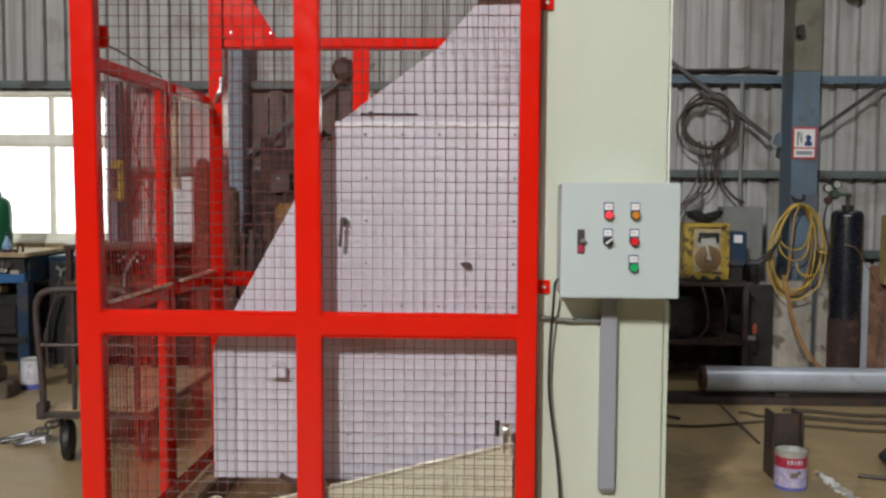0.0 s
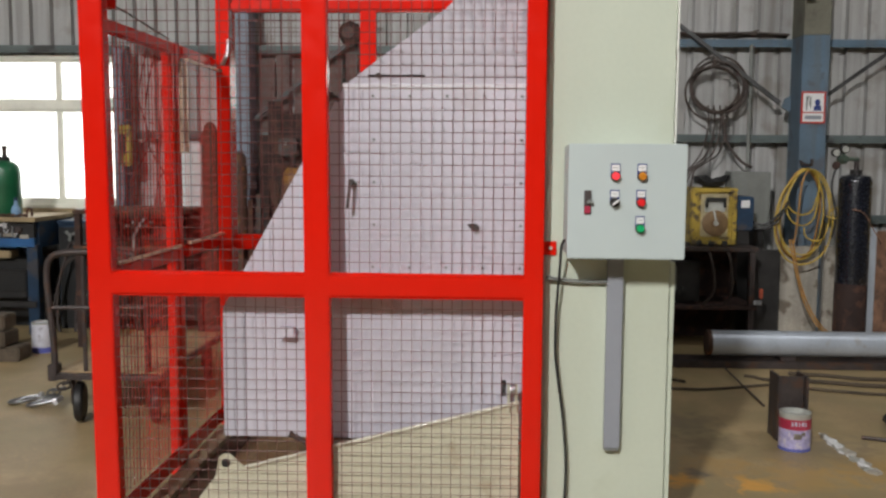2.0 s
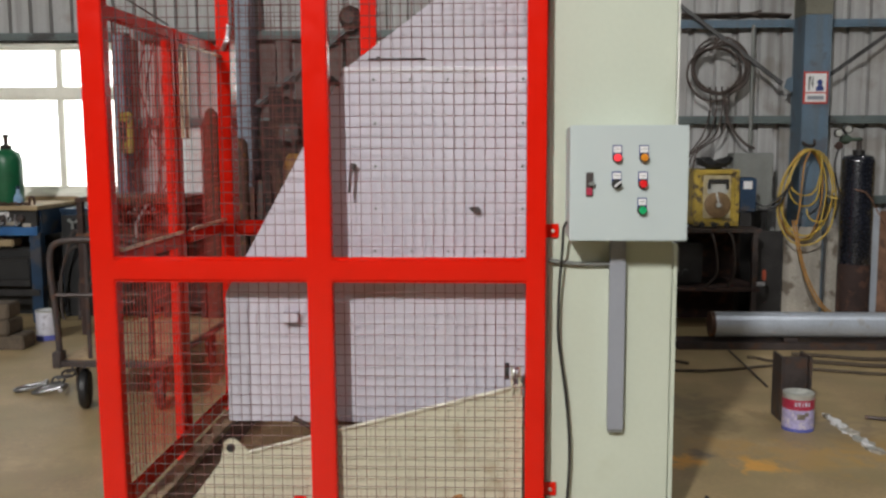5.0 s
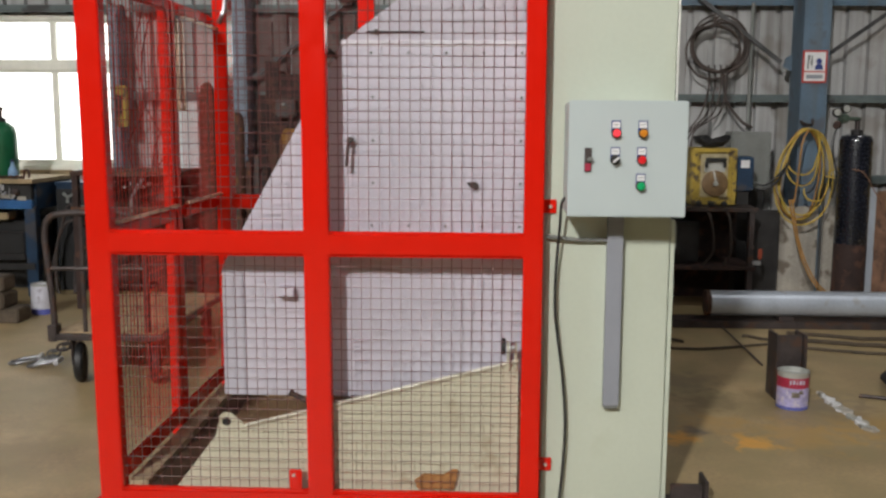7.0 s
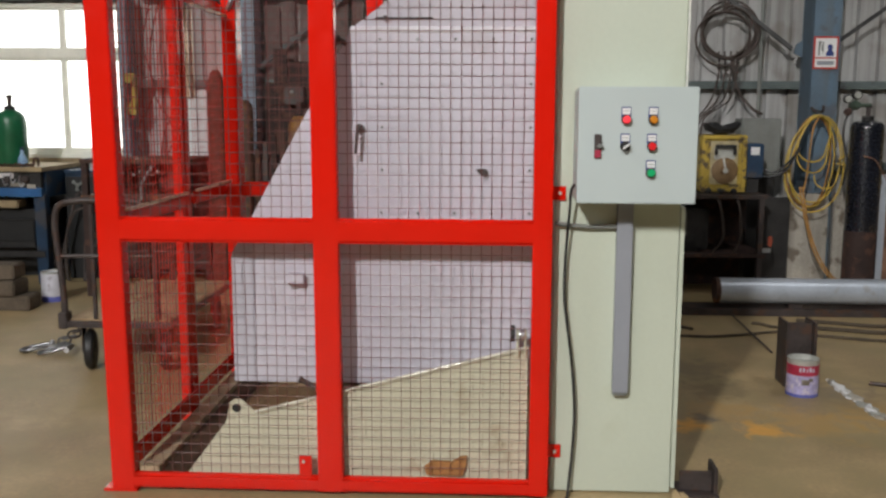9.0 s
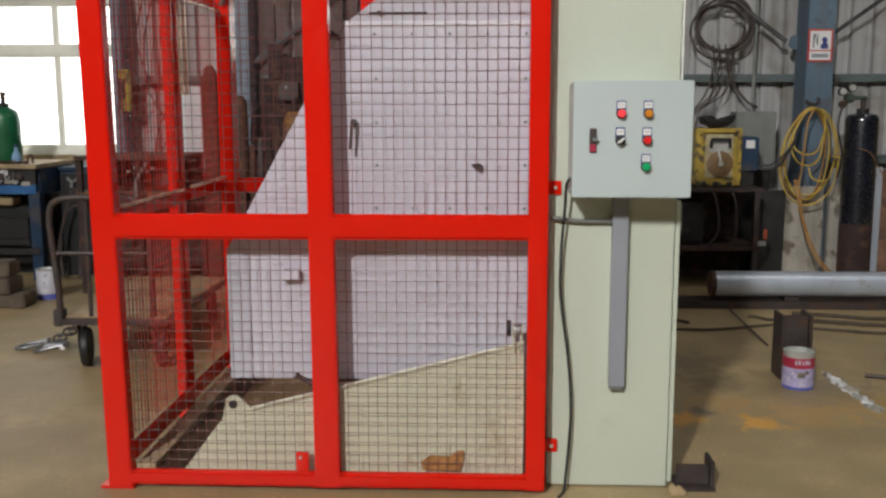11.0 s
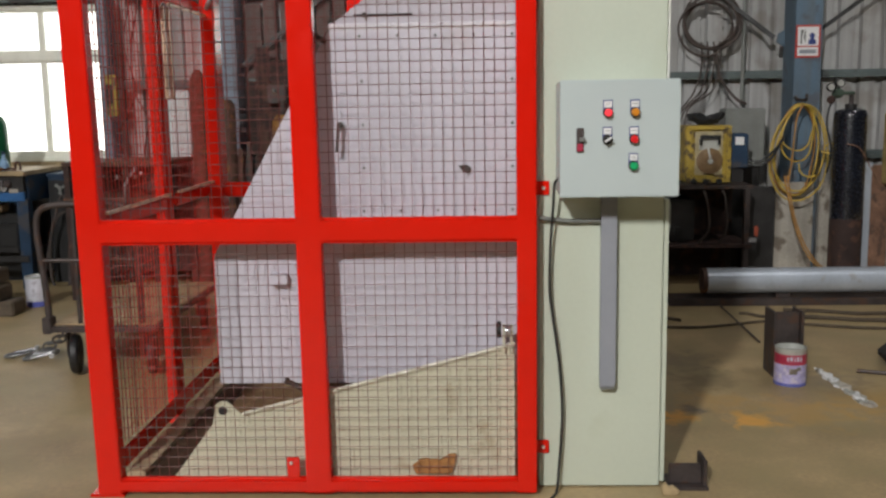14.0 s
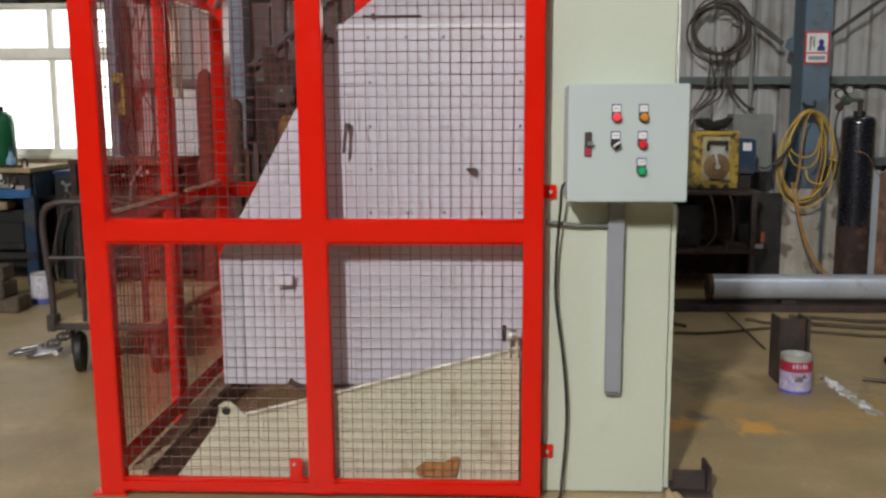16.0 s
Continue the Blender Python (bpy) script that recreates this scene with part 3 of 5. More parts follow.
part("latch_bracket", sweep(curve(((-0.775, 1.44, 1.90), (-0.755, 1.42, 1.93), (-0.742, 1.42, 1.96), (-0.736, 1.42, 2.02))), 0.012, 6), STEEL, cage, "bright steel latch hook", True)


def mesh_panel(x0, x1, z0, z1, y, px=0.0358, pz=0.0379, r=0.00145, side=None, paint=None, cross=1.0):
    """Welded wires across an opening: x0..x1 and z0..z1 at depth y, or with side the opening of a side frame at x = side."""
    b = bmesh.new()
    nx, nz = round((x1 - x0) / px), round((z1 - z0) / pz)

    def at(u, v, off):
        return (u, y + off, v) if side is None else (side + off, u, v)

    for i in range(1, nx):
        u = x0 + (x1 - x0) * i / nx + random.uniform(-1, 1) * 0.0012
        sweep([at(u, z0 - 0.006, 0), at(u, z1 + 0.006, 0)], r, 5, bm=b)
    for i in range(1, nz):
        v = z0 + (z1 - z0) * i / nz + random.uniform(-1, 1) * 0.0012
        sweep([at(x0 - 0.006, v, -r - r * cross), at(x1 + 0.006, v, -r - r * cross)], r * cross, 5, bm=b)
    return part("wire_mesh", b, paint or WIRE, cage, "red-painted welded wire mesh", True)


YM = 0.026
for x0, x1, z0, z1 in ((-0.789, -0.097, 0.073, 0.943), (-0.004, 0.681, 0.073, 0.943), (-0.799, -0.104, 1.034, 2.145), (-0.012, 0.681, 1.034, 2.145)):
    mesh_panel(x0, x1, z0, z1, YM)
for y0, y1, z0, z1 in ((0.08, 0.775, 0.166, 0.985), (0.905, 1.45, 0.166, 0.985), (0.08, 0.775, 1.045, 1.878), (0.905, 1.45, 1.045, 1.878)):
    # side wires thickened and cross wires thinned to fit the camera's view
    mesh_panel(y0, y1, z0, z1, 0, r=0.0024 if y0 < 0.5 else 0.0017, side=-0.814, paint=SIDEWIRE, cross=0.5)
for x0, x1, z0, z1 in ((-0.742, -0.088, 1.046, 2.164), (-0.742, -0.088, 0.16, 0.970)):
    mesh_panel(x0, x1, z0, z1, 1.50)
for x, y, z in ((0.754, 0.088, 2.10), (0.754, 0.088, 1.098), (0.754, 0.088, 0.137)):
    t = part("bracket", box(x - 0.003, x + 0.046, y, y + 0.008, z, z + 0.05, 0.002), RED, cage)
    part("bolt", lathe(((0, 0.006), (0.0062, 0.005), (0.0068, 0.0), (0.0068, -0.004)), (x + 0.025, y - 0.004, z + 0.025), 10, (0, -1, 0)), BOLT, t, "bright bolt head", True)
t = part("bracket", box(-0.164, -0.118, 0.012, 0.020, 0.0735, 0.150, 0.002), RED, cage)
part("bolt", lathe(((0, 0.006), (0.006, 0.005), (0.0066, 0.0), (0.0066, -0.004)), (-0.148, 0.0115, 0.130), 10, (0, -1, 0)), BOLT, t, "bright bolt head", True)
for x, y in ((-0.835, 0.04), (0.72, 1.50)):
    part("foot_plate", box(x - 0.068, x + 0.06, y - 0.035, y + 0.05, 0.0, 0.011, 0.002), RED, cage)
for x in (-0.70, -0.50):
    part("bolt", lathe(((0, 0.006), (0.0065, 0.005), (0.007, -0.002)), (x, 1.467, 2.243), 10, (0, -1, 0)), STEEL, cage, "bright bolt head", True)
part("latch_rod", sweep([(-0.735, 1.44, 2.03), (-0.735, 1.44, 2.16)], 0.007, 8), STEEL, cage, "bright steel latch rod", True)
part("wire_rope", sweep(curve(((-0.825, 0.13, 1.99), (-0.812, 0.3, 1.975), (-0.806, 0.55, 1.95), (-0.806, 0.72, 1.936))), 0.004, 6), GREYBOX, cage, "thin grey wire rope", True)
part("winch_hook", lathe(((0.0, -0.04), (0.022, -0.035), (0.026, 0), (0.02, 0.04), (0, 0.045)), (-0.825, 0.13, 2.01), 12), RED, cage, smooth=True)

# ---- base inside the cage ----
base = thing("steel_bed", (0, 0.8, 0), "dusty brown steel base frame on the floor inside the cage", "machine base")
part("channel", box(-0.777, -0.703, 0.043, 1.445, 0.0, 0.085, 0.002), TANSTEEL, base)
part("groove_plate", box(-0.702, -0.606, 0.045, 1.255, 0.0, 0.062, 0.002), GROOVE, base, "dark brown plate beside the channel")
part("channel", box(-0.689, 0.66, 1.26, 1.36, 0.0, 0.1, 0.004), TANSTEEL, base)
part("bed_plate", box(-0.605, 0.66, 0.045, 1.255, 0.0, 0.060, 0.003), BED, base, "dusty brown bed plate")
part("cross_bar", box(-0.60, 0.66, 0.72, 0.78, 0.0605, 0.076, 0.004), BED, base)

# ---- tipping hopper ----
T = 1.693
hopper = thing("tipping_hopper", (0.1, 0.15, T - 1.305), "lilac-white painted sheet steel hopper hanging behind the mesh", "hopper")
outline = [(-0.437, T - 1.305), (0.70, T - 1.305), (0.70, T + 0.012), (0.024, T + 0.012), (-0.437, T - 0.818)]
part("body", prism(outline, 0.155, 1.20, 0.006), HOOD, hopper, smooth=True)
flare = prism([(0.026, T + 0.0125), (0.70, T + 0.0125), (0.70, T + 0.62), (0.40, T + 0.28)], 0.157, 1.20, 0.003)
for v in flare.verts:
    if v.co.y < 0.5:
        v.co.y -= 0.20 * (v.co.z - T)
part("flare", flare, HOOD, hopper, "upper hopper sheet flaring outward", True)
grip = sweep(curve(((0.006, 0.160, T - 0.045), (-0.016, 0.150, T - 0.030), (-0.032, 0.140, T - 0.026), (-0.046, 0.135, T - 0.018))), 0.009, 8)
lathe(((0, -0.016), (0.016, -0.012), (0.018, 0.0), (0.013, 0.014), (0, 0.017)), (-0.026, 0.140, T - 0.030), 12, (1, 0.2, 0.1), grip)
part("latch_knob", grip, DARKRUST, hopper, "dark rusty latch knob", True)
cover = part("cover_plate", box(0.018, 0.686, 0.149, 0.1545, T - 0.70, T + 0.012, 0.002), HOOD, hopper)
for x in (0.13, 0.265, 0.40, 0.535, 0.672):
    for z in (T - 0.027, T - 0.652):
        part("screw", lathe(((0, 0.004), (0.0045, 0.003), (0.0055, 0)), (x, 0.149, z), 8, (0, -1, 0)), GREYBOX, cover, smooth=True)
for z in (T - 0.185, T - 0.34, T - 0.495):
    for x in (0.135, 0.672):
        part("screw", lathe(((0, 0.004), (0.0045, 0.003), (0.0055, 0)), (x, 0.149, z), 8, (0, -1, 0)), GREYBOX, cover, smooth=True)
part("folded_edge", sweep([(0.020, 0.162, T + 0.004), (0.698, 0.162, T + 0.004)], 0.0165, 24), HOODEDGE, cover, "folded edge in lighter gloss paint for its highlight", True)
# darker paint stands for the shade down the hopper's left edge
part("shade_strip", prism(((-0.434, T - 1.302), (-0.352, T - 1.302), (-0.352, T - 0.70), (-0.434, T - 0.82)), 0.152, 0.1545), HOODSHADE, hopper, "strip in darker paint standing for shade on the hopper edge")
part("slot", box(0.112, 0.32, 0.143, 0.1565, T + 0.042, T + 0.049, 0.001), DARK, hopper, "narrow dark slot")
part("slot_pin", lathe(((0.009, 0), (0.009, 0.012), (0, 0.014)), (0.15, 0.147, T + 0.046), 10, (0, -1, 0)), DARKSTEEL, hopper, smooth=True)
hb = box(0.043, 0.066, 0.110, 0.148, T - 0.350, T - 0.328, 0.005)
bar((0.052, 0.105, T - 0.34), (0.044, 0.100, T - 0.435), 0.012, 0.008, 0.002, hb)
part("handle", hb, DARKSTEEL, hopper, "dark steel hanging handle")
part("hook", prism(((0.475, T - 0.490), (0.512, T - 0.487), (0.524, T - 0.502), (0.516, T - 0.520), (0.492, T - 0.510)), 0.132, 0.148, 0.003), DARKSTEEL, hopper, "dark rusty hook")
part("stop_block", box(-0.218, -0.157, 0.112, 0.154, T - 0.918, T - 0.878, 0.004), HOOD, hopper)

# ---- chute side plate in front of the hopper ----
carry(0.986, (0.53, -3.315, 1.43), (0.53, -3.315, 1.43))
chute = thing("chute_side_plate", (0, 0.11, 0), "cream painted steel chute plate with a sloping top edge", "chute")
out = [(-0.66, -0.021), (0.675, -0.021), (0.675, 0.542), (-0.345, 0.279), (-0.386, 0.318), (-0.404, 0.333), (-0.428, 0.333), (-0.447, 0.318), (-0.460, 0.245)]
part("plate", prism(out, 0.110, 0.118, 0.001), PLATE, chute)
part("top_flange", bar((-0.345, 0.115, 0.282), (0.675, 0.115, 0.546), 0.012, 0.030, 0.004), PLATE, chute, smooth=True)
# bead added to draw the highlight along the plate's top edge
part("highlight_bead", sweep([(-0.345, 0.103, 0.287), (0.675, 0.103, 0.551)], 0.006, 10), PLATEEDGE, chute, "added bead in lighter gloss paint for the edge highlight", True)
part("lug_hole", lathe(((0, 0), (0.017, 0), (0.017, 0.002), (0, 0.0025)), (-0.419, 0.110, 0.298), 16, (0, -1, 0)), DARK, chute, "dark hole of the lifting lug", True)
part("pin", sweep([(-0.172, 0.10, 0.416), (-0.062, 0.112, 0.354)], 0.010, 10), DARKSTEEL, chute, "dark steel pin", True)
part("pin_head", lathe(((0, 0.006), (0.013, 0.004), (0.013, -0.006), (0, -0.006)), (-0.172, 0.10, 0.416), 12, (-0.8, -0.2, 0.4)), DARKSTEEL, chute, smooth=True)
for x in (0.636, 0.664):
    part("ear", box(x - 0.004, x + 0.004, 0.09, 0.13, 0.52, 0.62, 0.002), PLATE, chute)
part("roller", lathe(((0.0, -0.011), (0.021, -0.011), (0.024, 0), (0.021, 0.011), (0, 0.011)), (0.650, 0.10, 0.60), 16, (1, 0, 0)), STEEL, chute, "shiny steel roller", True)
part("roller", lathe(((0.0, -0.008), (0.03, -0.008), (0.03, 0.008), (0, 0.008)), (0.618, 0.10, 0.605), 14, (1, 0, 0)), DARK, chute, smooth=True)
carry()
solo("wood_offcut", prism(((0.305, 0.0735), (0.44, 0.0735), (0.452, 0.118), (0.455, 0.150), (0.43, 0.147), (0.40, 0.126), (0.33, 0.131), (0.295, 0.105)), 0.044, 0.059, 0.002), WOOD, "torn brown board offcut resting on the bottom rail", "offcut")

# ---- tall ivory cabinet ----
cab = thing("machine_cabinet", (1.0, 0.1, 0), "tall ivory enamelled steel machine cabinet", "cabinet")
part("body", box(0.764, 1.209, 0.10, 0.75, 0.004, 2.32, 0.004), IVORY, cab)
# dark strip filled in for the shadow gap at the cabinet's foot
part("plinth", box(0.78, 1.205, 0.115, 0.74, 0.0, 0.004, 0), DARK, cab, "dark strip standing for the shadow gap below the cabinet")
part("edge_lip", box(1.2125, 1.228, 0.104, 0.72, 0.02, 1.075, 0.002), IVORY, cab)
# white lip puts the glint along the cabinet edge into the paint
part("edge_lip", box(1.2115, 1.2175, 0.098, 0.72, 1.10, 2.32, 0.002), EDGEGLINT, cab)
part("lip_clip", box(1.2305, 1.237, 0.12, 0.15, 0.97, 1.06, 0.001), GREYBOX, cab)

carry(1.0, (0, 0, 0), (0.001, 0, 0.011))
# ---- control box ----
cbox = thing("control_box", (1.02, -0.1, 1.1), "light grey steel control box with push buttons on the cabinet", "control box")
part("body", box(0.822, 1.212, -0.080, 0.098, 1.099, 1.480, 0.006), BOXGREY, cbox)
door = part("door", box(0.820, 1.216, -0.100, -0.082, 1.095, 1.484, 0.003), BOXGREY, cbox)


def push_button(x, z, lens, twist=False):
    p = part("label_plate", box(x - 0.016, x + 0.016, -0.1035, -0.1005, z - 0.006, z + 0.042, 0.001), SIGNBLUE, door, "dark blue plate with a white legend field")
    q = box(x - 0.013, x + 0.013, -0.1055, -0.104, z + 0.017, z + 0.038, 0)
    part("legend_field", q, LABEL, door)
    part("legend_bar", box(x - 0.008, x + 0.008, -0.1066, -0.1058, z + 0.0275, z + 0.0295, 0), GREYBOX, door)
    part("bezel", lathe(((0.0165, 0), (0.0165, 0.008), (0.0145, 0.010), (0.0135, 0.010)), (x, -0.1035, z), 20, (0, -1, 0)), DARK, door, smooth=True)
    part("button", lathe(((0.0132, 0.009), (0.0132, 0.019), (0.0115, 0.0215), (0, 0.0225)), (x, -0.1035, z), 20, (0, -1, 0)), lens, door, smooth=True)
    if twist:
        part("pointer", box(x - 0.013, x + 0.013, -0.138, -0.127, z - 0.003, z + 0.003, 0.001, turn=Matrix.Rotation(radians(-38), 4, "Y")), LABEL, door)


push_button(0.977, 1.376, REDLIT)
push_button(1.066, 1.376, AMBER)
push_button(0.976, 1.288, DARK, True)
push_button(1.064, 1.288, REDLENS)
push_button(1.063, 1.200, GREENLENS)
lk = part("lock", box(0.874, 0.898, -0.107, -0.1005, 1.246, 1.327, 0.002), DARKSTEEL, door, "dark steel door lock")
part("lock_flag", box(0.875, 0.895, -0.110, -0.1075, 1.250, 1.275, 0.001), CANRED, door)
part("lock_handle", box(0.883, 0.902, -0.122, -0.108, 1.282, 1.296, 0.003), GREYBOX, door)

carry()
duct = thing("cable_duct", (1.014, 0.0985, 0.375), "grey plastic cable duct running down the cabinet", "cable duct")
part("trunk", box(0.983, 1.036, 0.066, 0.0985, 0.401, 1.105, 0.002), DUCT, duct)
part("lid", box(0.981, 1.038, 0.058, 0.0655, 0.399, 1.105, 0.003), DUCT, duct)
part("end_cap", box(0.984, 1.035, 0.062, 0.0975, 0.387, 0.3985, 0.002), GREYBOX, duct, "darker open end")
solo("conduit", sweep(curve(((0.763, 0.075, 1.017), (0.80, 0.075, 1.013), (0.87, 0.078, 1.005), (0.95, 0.080, 1.004), (0.982, 0.080, 1.004))), 0.008, 10), GREYBOX, "thin grey flexible conduit into the cable duct", "conduit", smooth=True)
solo("power_cable", sweep(curve(((0.826, 0.00, 1.165), (0.812, 0.01, 1.14), (0.810, 0.03, 1.07), (0.806, 0.05, 0.99), (0.801, 0.06, 0.89), (0.800, 0.062, 0.76), (0.811, 0.064, 0.66), (0.833, 0.064, 0.50), (0.846, 0.064, 0.33), (0.842, 0.064, 0.18), (0.832, 0.06, 0.06), (0.824, 0.03, 0.012), (0.80, -0.02, 0.006))), 0.0050, 10), BLACK, "black power cable hanging down from the control box", "cable", smooth=True)
# ---- floor clutter right of the cabinet ----
ir = thing("iron_offcut", (1.33, 0.1, 0), "dark rusty channel offcut on the floor beside the cabinet", "offcut")
part("channel", box(1.24, 1.385, 0.06, 0.20, 0.0, 0.012, 0.002), DARKSTEEL, ir)
part("web", box(1.245, 1.365, 0.10, 0.112, 0.013, 0.090, 0.003), DARKSTEEL, ir)
part("flange", box(1.366, 1.380, 0.07, 0.18, 0.013, 0.112, 0.003), DARKSTEEL, ir)
chip = prism(((1.212, 0.0), (1.262, 0.0), (1.272, 0.012), (1.25, 0.03), (1.235, 0.024), (1.222, 0.042), (1.208, 0.02)), 0.02, 0.055, 0.003)
solo("broken_chip", chip, PALEWOOD, "torn brown board chip on the floor", "chip")

carry(0.93, (2.15, 1.56, 0), (2.056, 1.52, 0))
blk = thing("beam_offcut", (2.27, 1.6, 0), "dark brown steel beam offcut standing on its end", "beam offcut")
part("flange", box(2.150, 2.168, 1.56, 1.73, 0.0, 0.365, 0.003), DARKSTEEL, blk)
part("flange", box(2.300, 2.318, 1.56, 1.73, 0.0, 0.365, 0.003), DARKSTEEL, blk)
part("web", box(2.1685, 2.2995, 1.59, 1.602, 0.0, 0.362, 0.002), DARKSTEEL, blk)


carry(0.952, (2.20, 1.35, 0), (2.109, 1.329, 0))


def paint_can(x, y, r, h, bands, label):
    can = thing("paint_can", (x, y, 0), label, "paint can", group="paint cans")
    part("shell", lathe(((r * 0.97, 0), (r, 0.006), (r, h - 0.012), (r * 1.015, h - 0.008), (r * 1.015, h), (r * 0.93, h), (r * 0.91, h - 0.02), (r * 0.9, h - 0.025), (0, h - 0.025)), (x, y, 0), 32), TINRIM, can, "dull tin shell with an open rim", True)
    for mt, z0, z1 in bands:
        part("label_band", lathe(((r + 0.0005, z0), (r + 0.0015, z0), (r + 0.0015, z1), (r + 0.0005, z1)), (x, y, 0), 32), mt, can, smooth=True)
    return can


def flake(bm, x, y, r, a, z, w, h):
    """A thin patch bent round a can."""
    n = 4
    low, top = [], []
    for i in range(n + 1):
        t = a + (i / n - 0.5) * w / r
        p = (x + r * math.cos(t), y + r * math.sin(t))
        low.append(bm.verts.new((*p, z - h / 2)))
        top.append(bm.verts.new((*p, z + h / 2)))
    for i in range(n):
        bm.faces.new((low[i], low[i + 1], top[i + 1], top[i]))


can1 = paint_can(2.20, 1.43, 0.080, 0.20, ((CANBLUE, 0.003, 0.018), (CANLILAC, 0.0185, 0.118), (CANRED, 0.1185, 0.172)), "open paint can with crimson and lilac label on the floor")
pale = bmesh.new()
for k, w in enumerate((0.010, 0.012, 0.006, 0.012, 0.010)):
    flake(pale, 2.20, 1.43, 0.0822, radians(-116 + k * 12), 0.150 + 0.002 * (k % 2), w, 0.022)
part("lettering_bars", pale, CANWHITE, can1, "pale illegible lettering")
for k, (a, z, w, h) in enumerate(((-96, 0.085, 0.042, 0.03), (-76, 0.098, 0.022, 0.02))):
    patch = bmesh.new()
    flake(patch, 2.20, 1.43, 0.0820 + 0.0002 * k, radians(a), z, w, h)
    part("label_patch", patch, PLY, can1, "worn pale patch")
carry(0.845, (-2.99, 3.68, 0), (-2.745, 3.43, 0))
paint_can(-2.922, 3.68, 0.090, 0.265, ((CANBLUE, 0.004, 0.05), (PAIL, 0.0505, 0.250)), "white paint pail with a blue base band on the floor")

carry(0.982, (2.20, 2.95, 0.31), (2.117, 3.30, 0.169))
pipe = thing("steel_pipe", (3.6, 2.95, 0.25), "long silver primed steel pipe lying across low supports", "pipe")
PR = 0.089
part("tube", lathe(((PR - 0.008, 0.0), (PR, 0.0), (PR, 3.6), (PR - 0.008, 3.6), (PR - 0.008, 0.0)), (2.19, 2.95, 0.310), 32, (1, 0, 0)), GALV, pipe, smooth=True)
part("end_ring", lathe(((PR - 0.008, 0), (PR + 0.001, 0), (PR + 0.001, 0.03), (PR - 0.008, 0.03)), (2.186, 2.95, 0.310), 32, (1, 0, 0)), RUST, pipe, "reddish brown bare pipe end", True)
for x in (2.75, 4.6):
    solo("pipe_support", box(x - 0.05, x + 0.05, 2.90, 3.05, 0.1925, 0.2215, 0.004), DARKSTEEL, "short steel block carrying the pipe", "support", "supports of the pipe")
# dark bar added to stand for the shadow below the pipe
solo("pipe_shadow_bar", box(1.95, 5.6, 2.88, 3.10, 0.138, 0.192, 0.006), DARKSTEEL, "long dark bar on the floor standing for the pipe's shadow", "beam")
carry()
for pts, r in ((((1.40, 2.60), (1.75, 2.59), (1.91, 2.58), (2.10, 2.63), (2.25, 2.69), (2.45, 2.76)), 0.009), (((2.50, 2.86), (2.67, 2.83), (2.88, 2.77), (3.10, 2.72), (4.2, 2.62)), 0.014),
               (((2.40, 2.70), (2.60, 2.64), (2.81, 2.57), (3.02, 2.52), (4.1, 2.40)), 0.010), (((2.60, 3.06), (2.83, 3.00), (3.01, 2.93), (3.20, 2.92), (4.2, 2.95)), 0.013), (((1.35, 3.46), (1.91, 3.42), (2.04, 3.38), (2.4, 3.36)), 0.016)):
    solo("floor_hose", sweep(curve([(x, y, r) for x, y in pts]), r, 7), FLOORHOSE, "dusty brown hose lying on the floor", "hose", "hoses on the floor", smooth=True)
for pts in (((2.28, 2.97), (2.33, 2.95), (2.38, 2.88), (2.44, 2.86)), ((1.74, 2.86), (1.79, 2.83), (1.85, 2.77))):
    solo("floor_cable", sweep(curve([(x, y, 0.011) for x, y in pts]), 0.010, 7), FLOORHOSE, "short dark cable end lying on the floor", "cable", "cables on the floor", smooth=True)
solo("steel_bar", sweep([(2.19, 3.12, 0.03), (2.19, 2.20, 0.010)], 0.0065, 8), DARKSTEEL, "thin dark steel bar lying on the floor", "bar", group="bars on the floor", smooth=True)
carry(0.95, (2.45, 1.40, 0), (2.352, 1.395, 0))
random.seed(4)
strip = thing("plaster_strip", (2.44, 1.35, 0), "broken whitish strip of scale and plaster on the floor", "debris")
for k in range(26):
    u = k / 25
    x, y, w, h = 2.43 + 0.03 * u + random.uniform(-.012, .012), 1.64 - 0.60 * u, random.uniform(.013, .034), random.uniform(.004, .018)
    n = random.randint(5, 7)
    turn = random.uniform(0, 6)
    c = bmesh.new()
    f = c.faces.new([c.verts.new((x + w * random.uniform(.7, 1.3) * math.cos(turn + 6.283 * i / n), y + 0.045 * random.uniform(.7, 1.3) * math.sin(turn + 6.283 * i / n), 0.0)) for i in range(n)])
    e = bmesh.ops.extrude_face_region(c, geom=[f])
    for v in e["geom"]:
        if isinstance(v, bmesh.types.BMVert):
            v.co.z = h * random.uniform(.5, 1.2)
    part("fragment", c, (LABEL, PLY, TINRIM)[k % 3], strip)
solo("steel_bar", sweep([(2.62, 1.60, 0.012), (3.1, 1.42, 0.012)], 0.011, 8), DARKSTEEL, "short dark steel bar lying on the floor", "bar", group="bars on the floor", smooth=True)

carry()
wedge = prism(((2.68, 0.065), (2.75, 0.0), (3.2, 0.0), (3.2, 0.13), (2.84, 0.15), (2.76, 0.135)), 1.50, 1.78, 0.012)
solo("steel_lump", wedge, DARK, "dark chunky steel lump lying on the floor", "scrap")

# ---- welding corner at the far wall ----
carry(1.008, (2.34, 3.40, 1.2), (2.299, 4.05, 1.006))
rack = thing("welding_rack", (2.3, 3.5, 0), "dark rusty steel rack holding a welding wire feeder", "rack")
for x in (1.55, 2.62):
    for y in (3.30, 3.80):
        part("leg", box(x - 0.02, x + 0.02, y - 0.02, y + 0.02, 0, 0.945, 0.002), DARKSTEEL, rack)
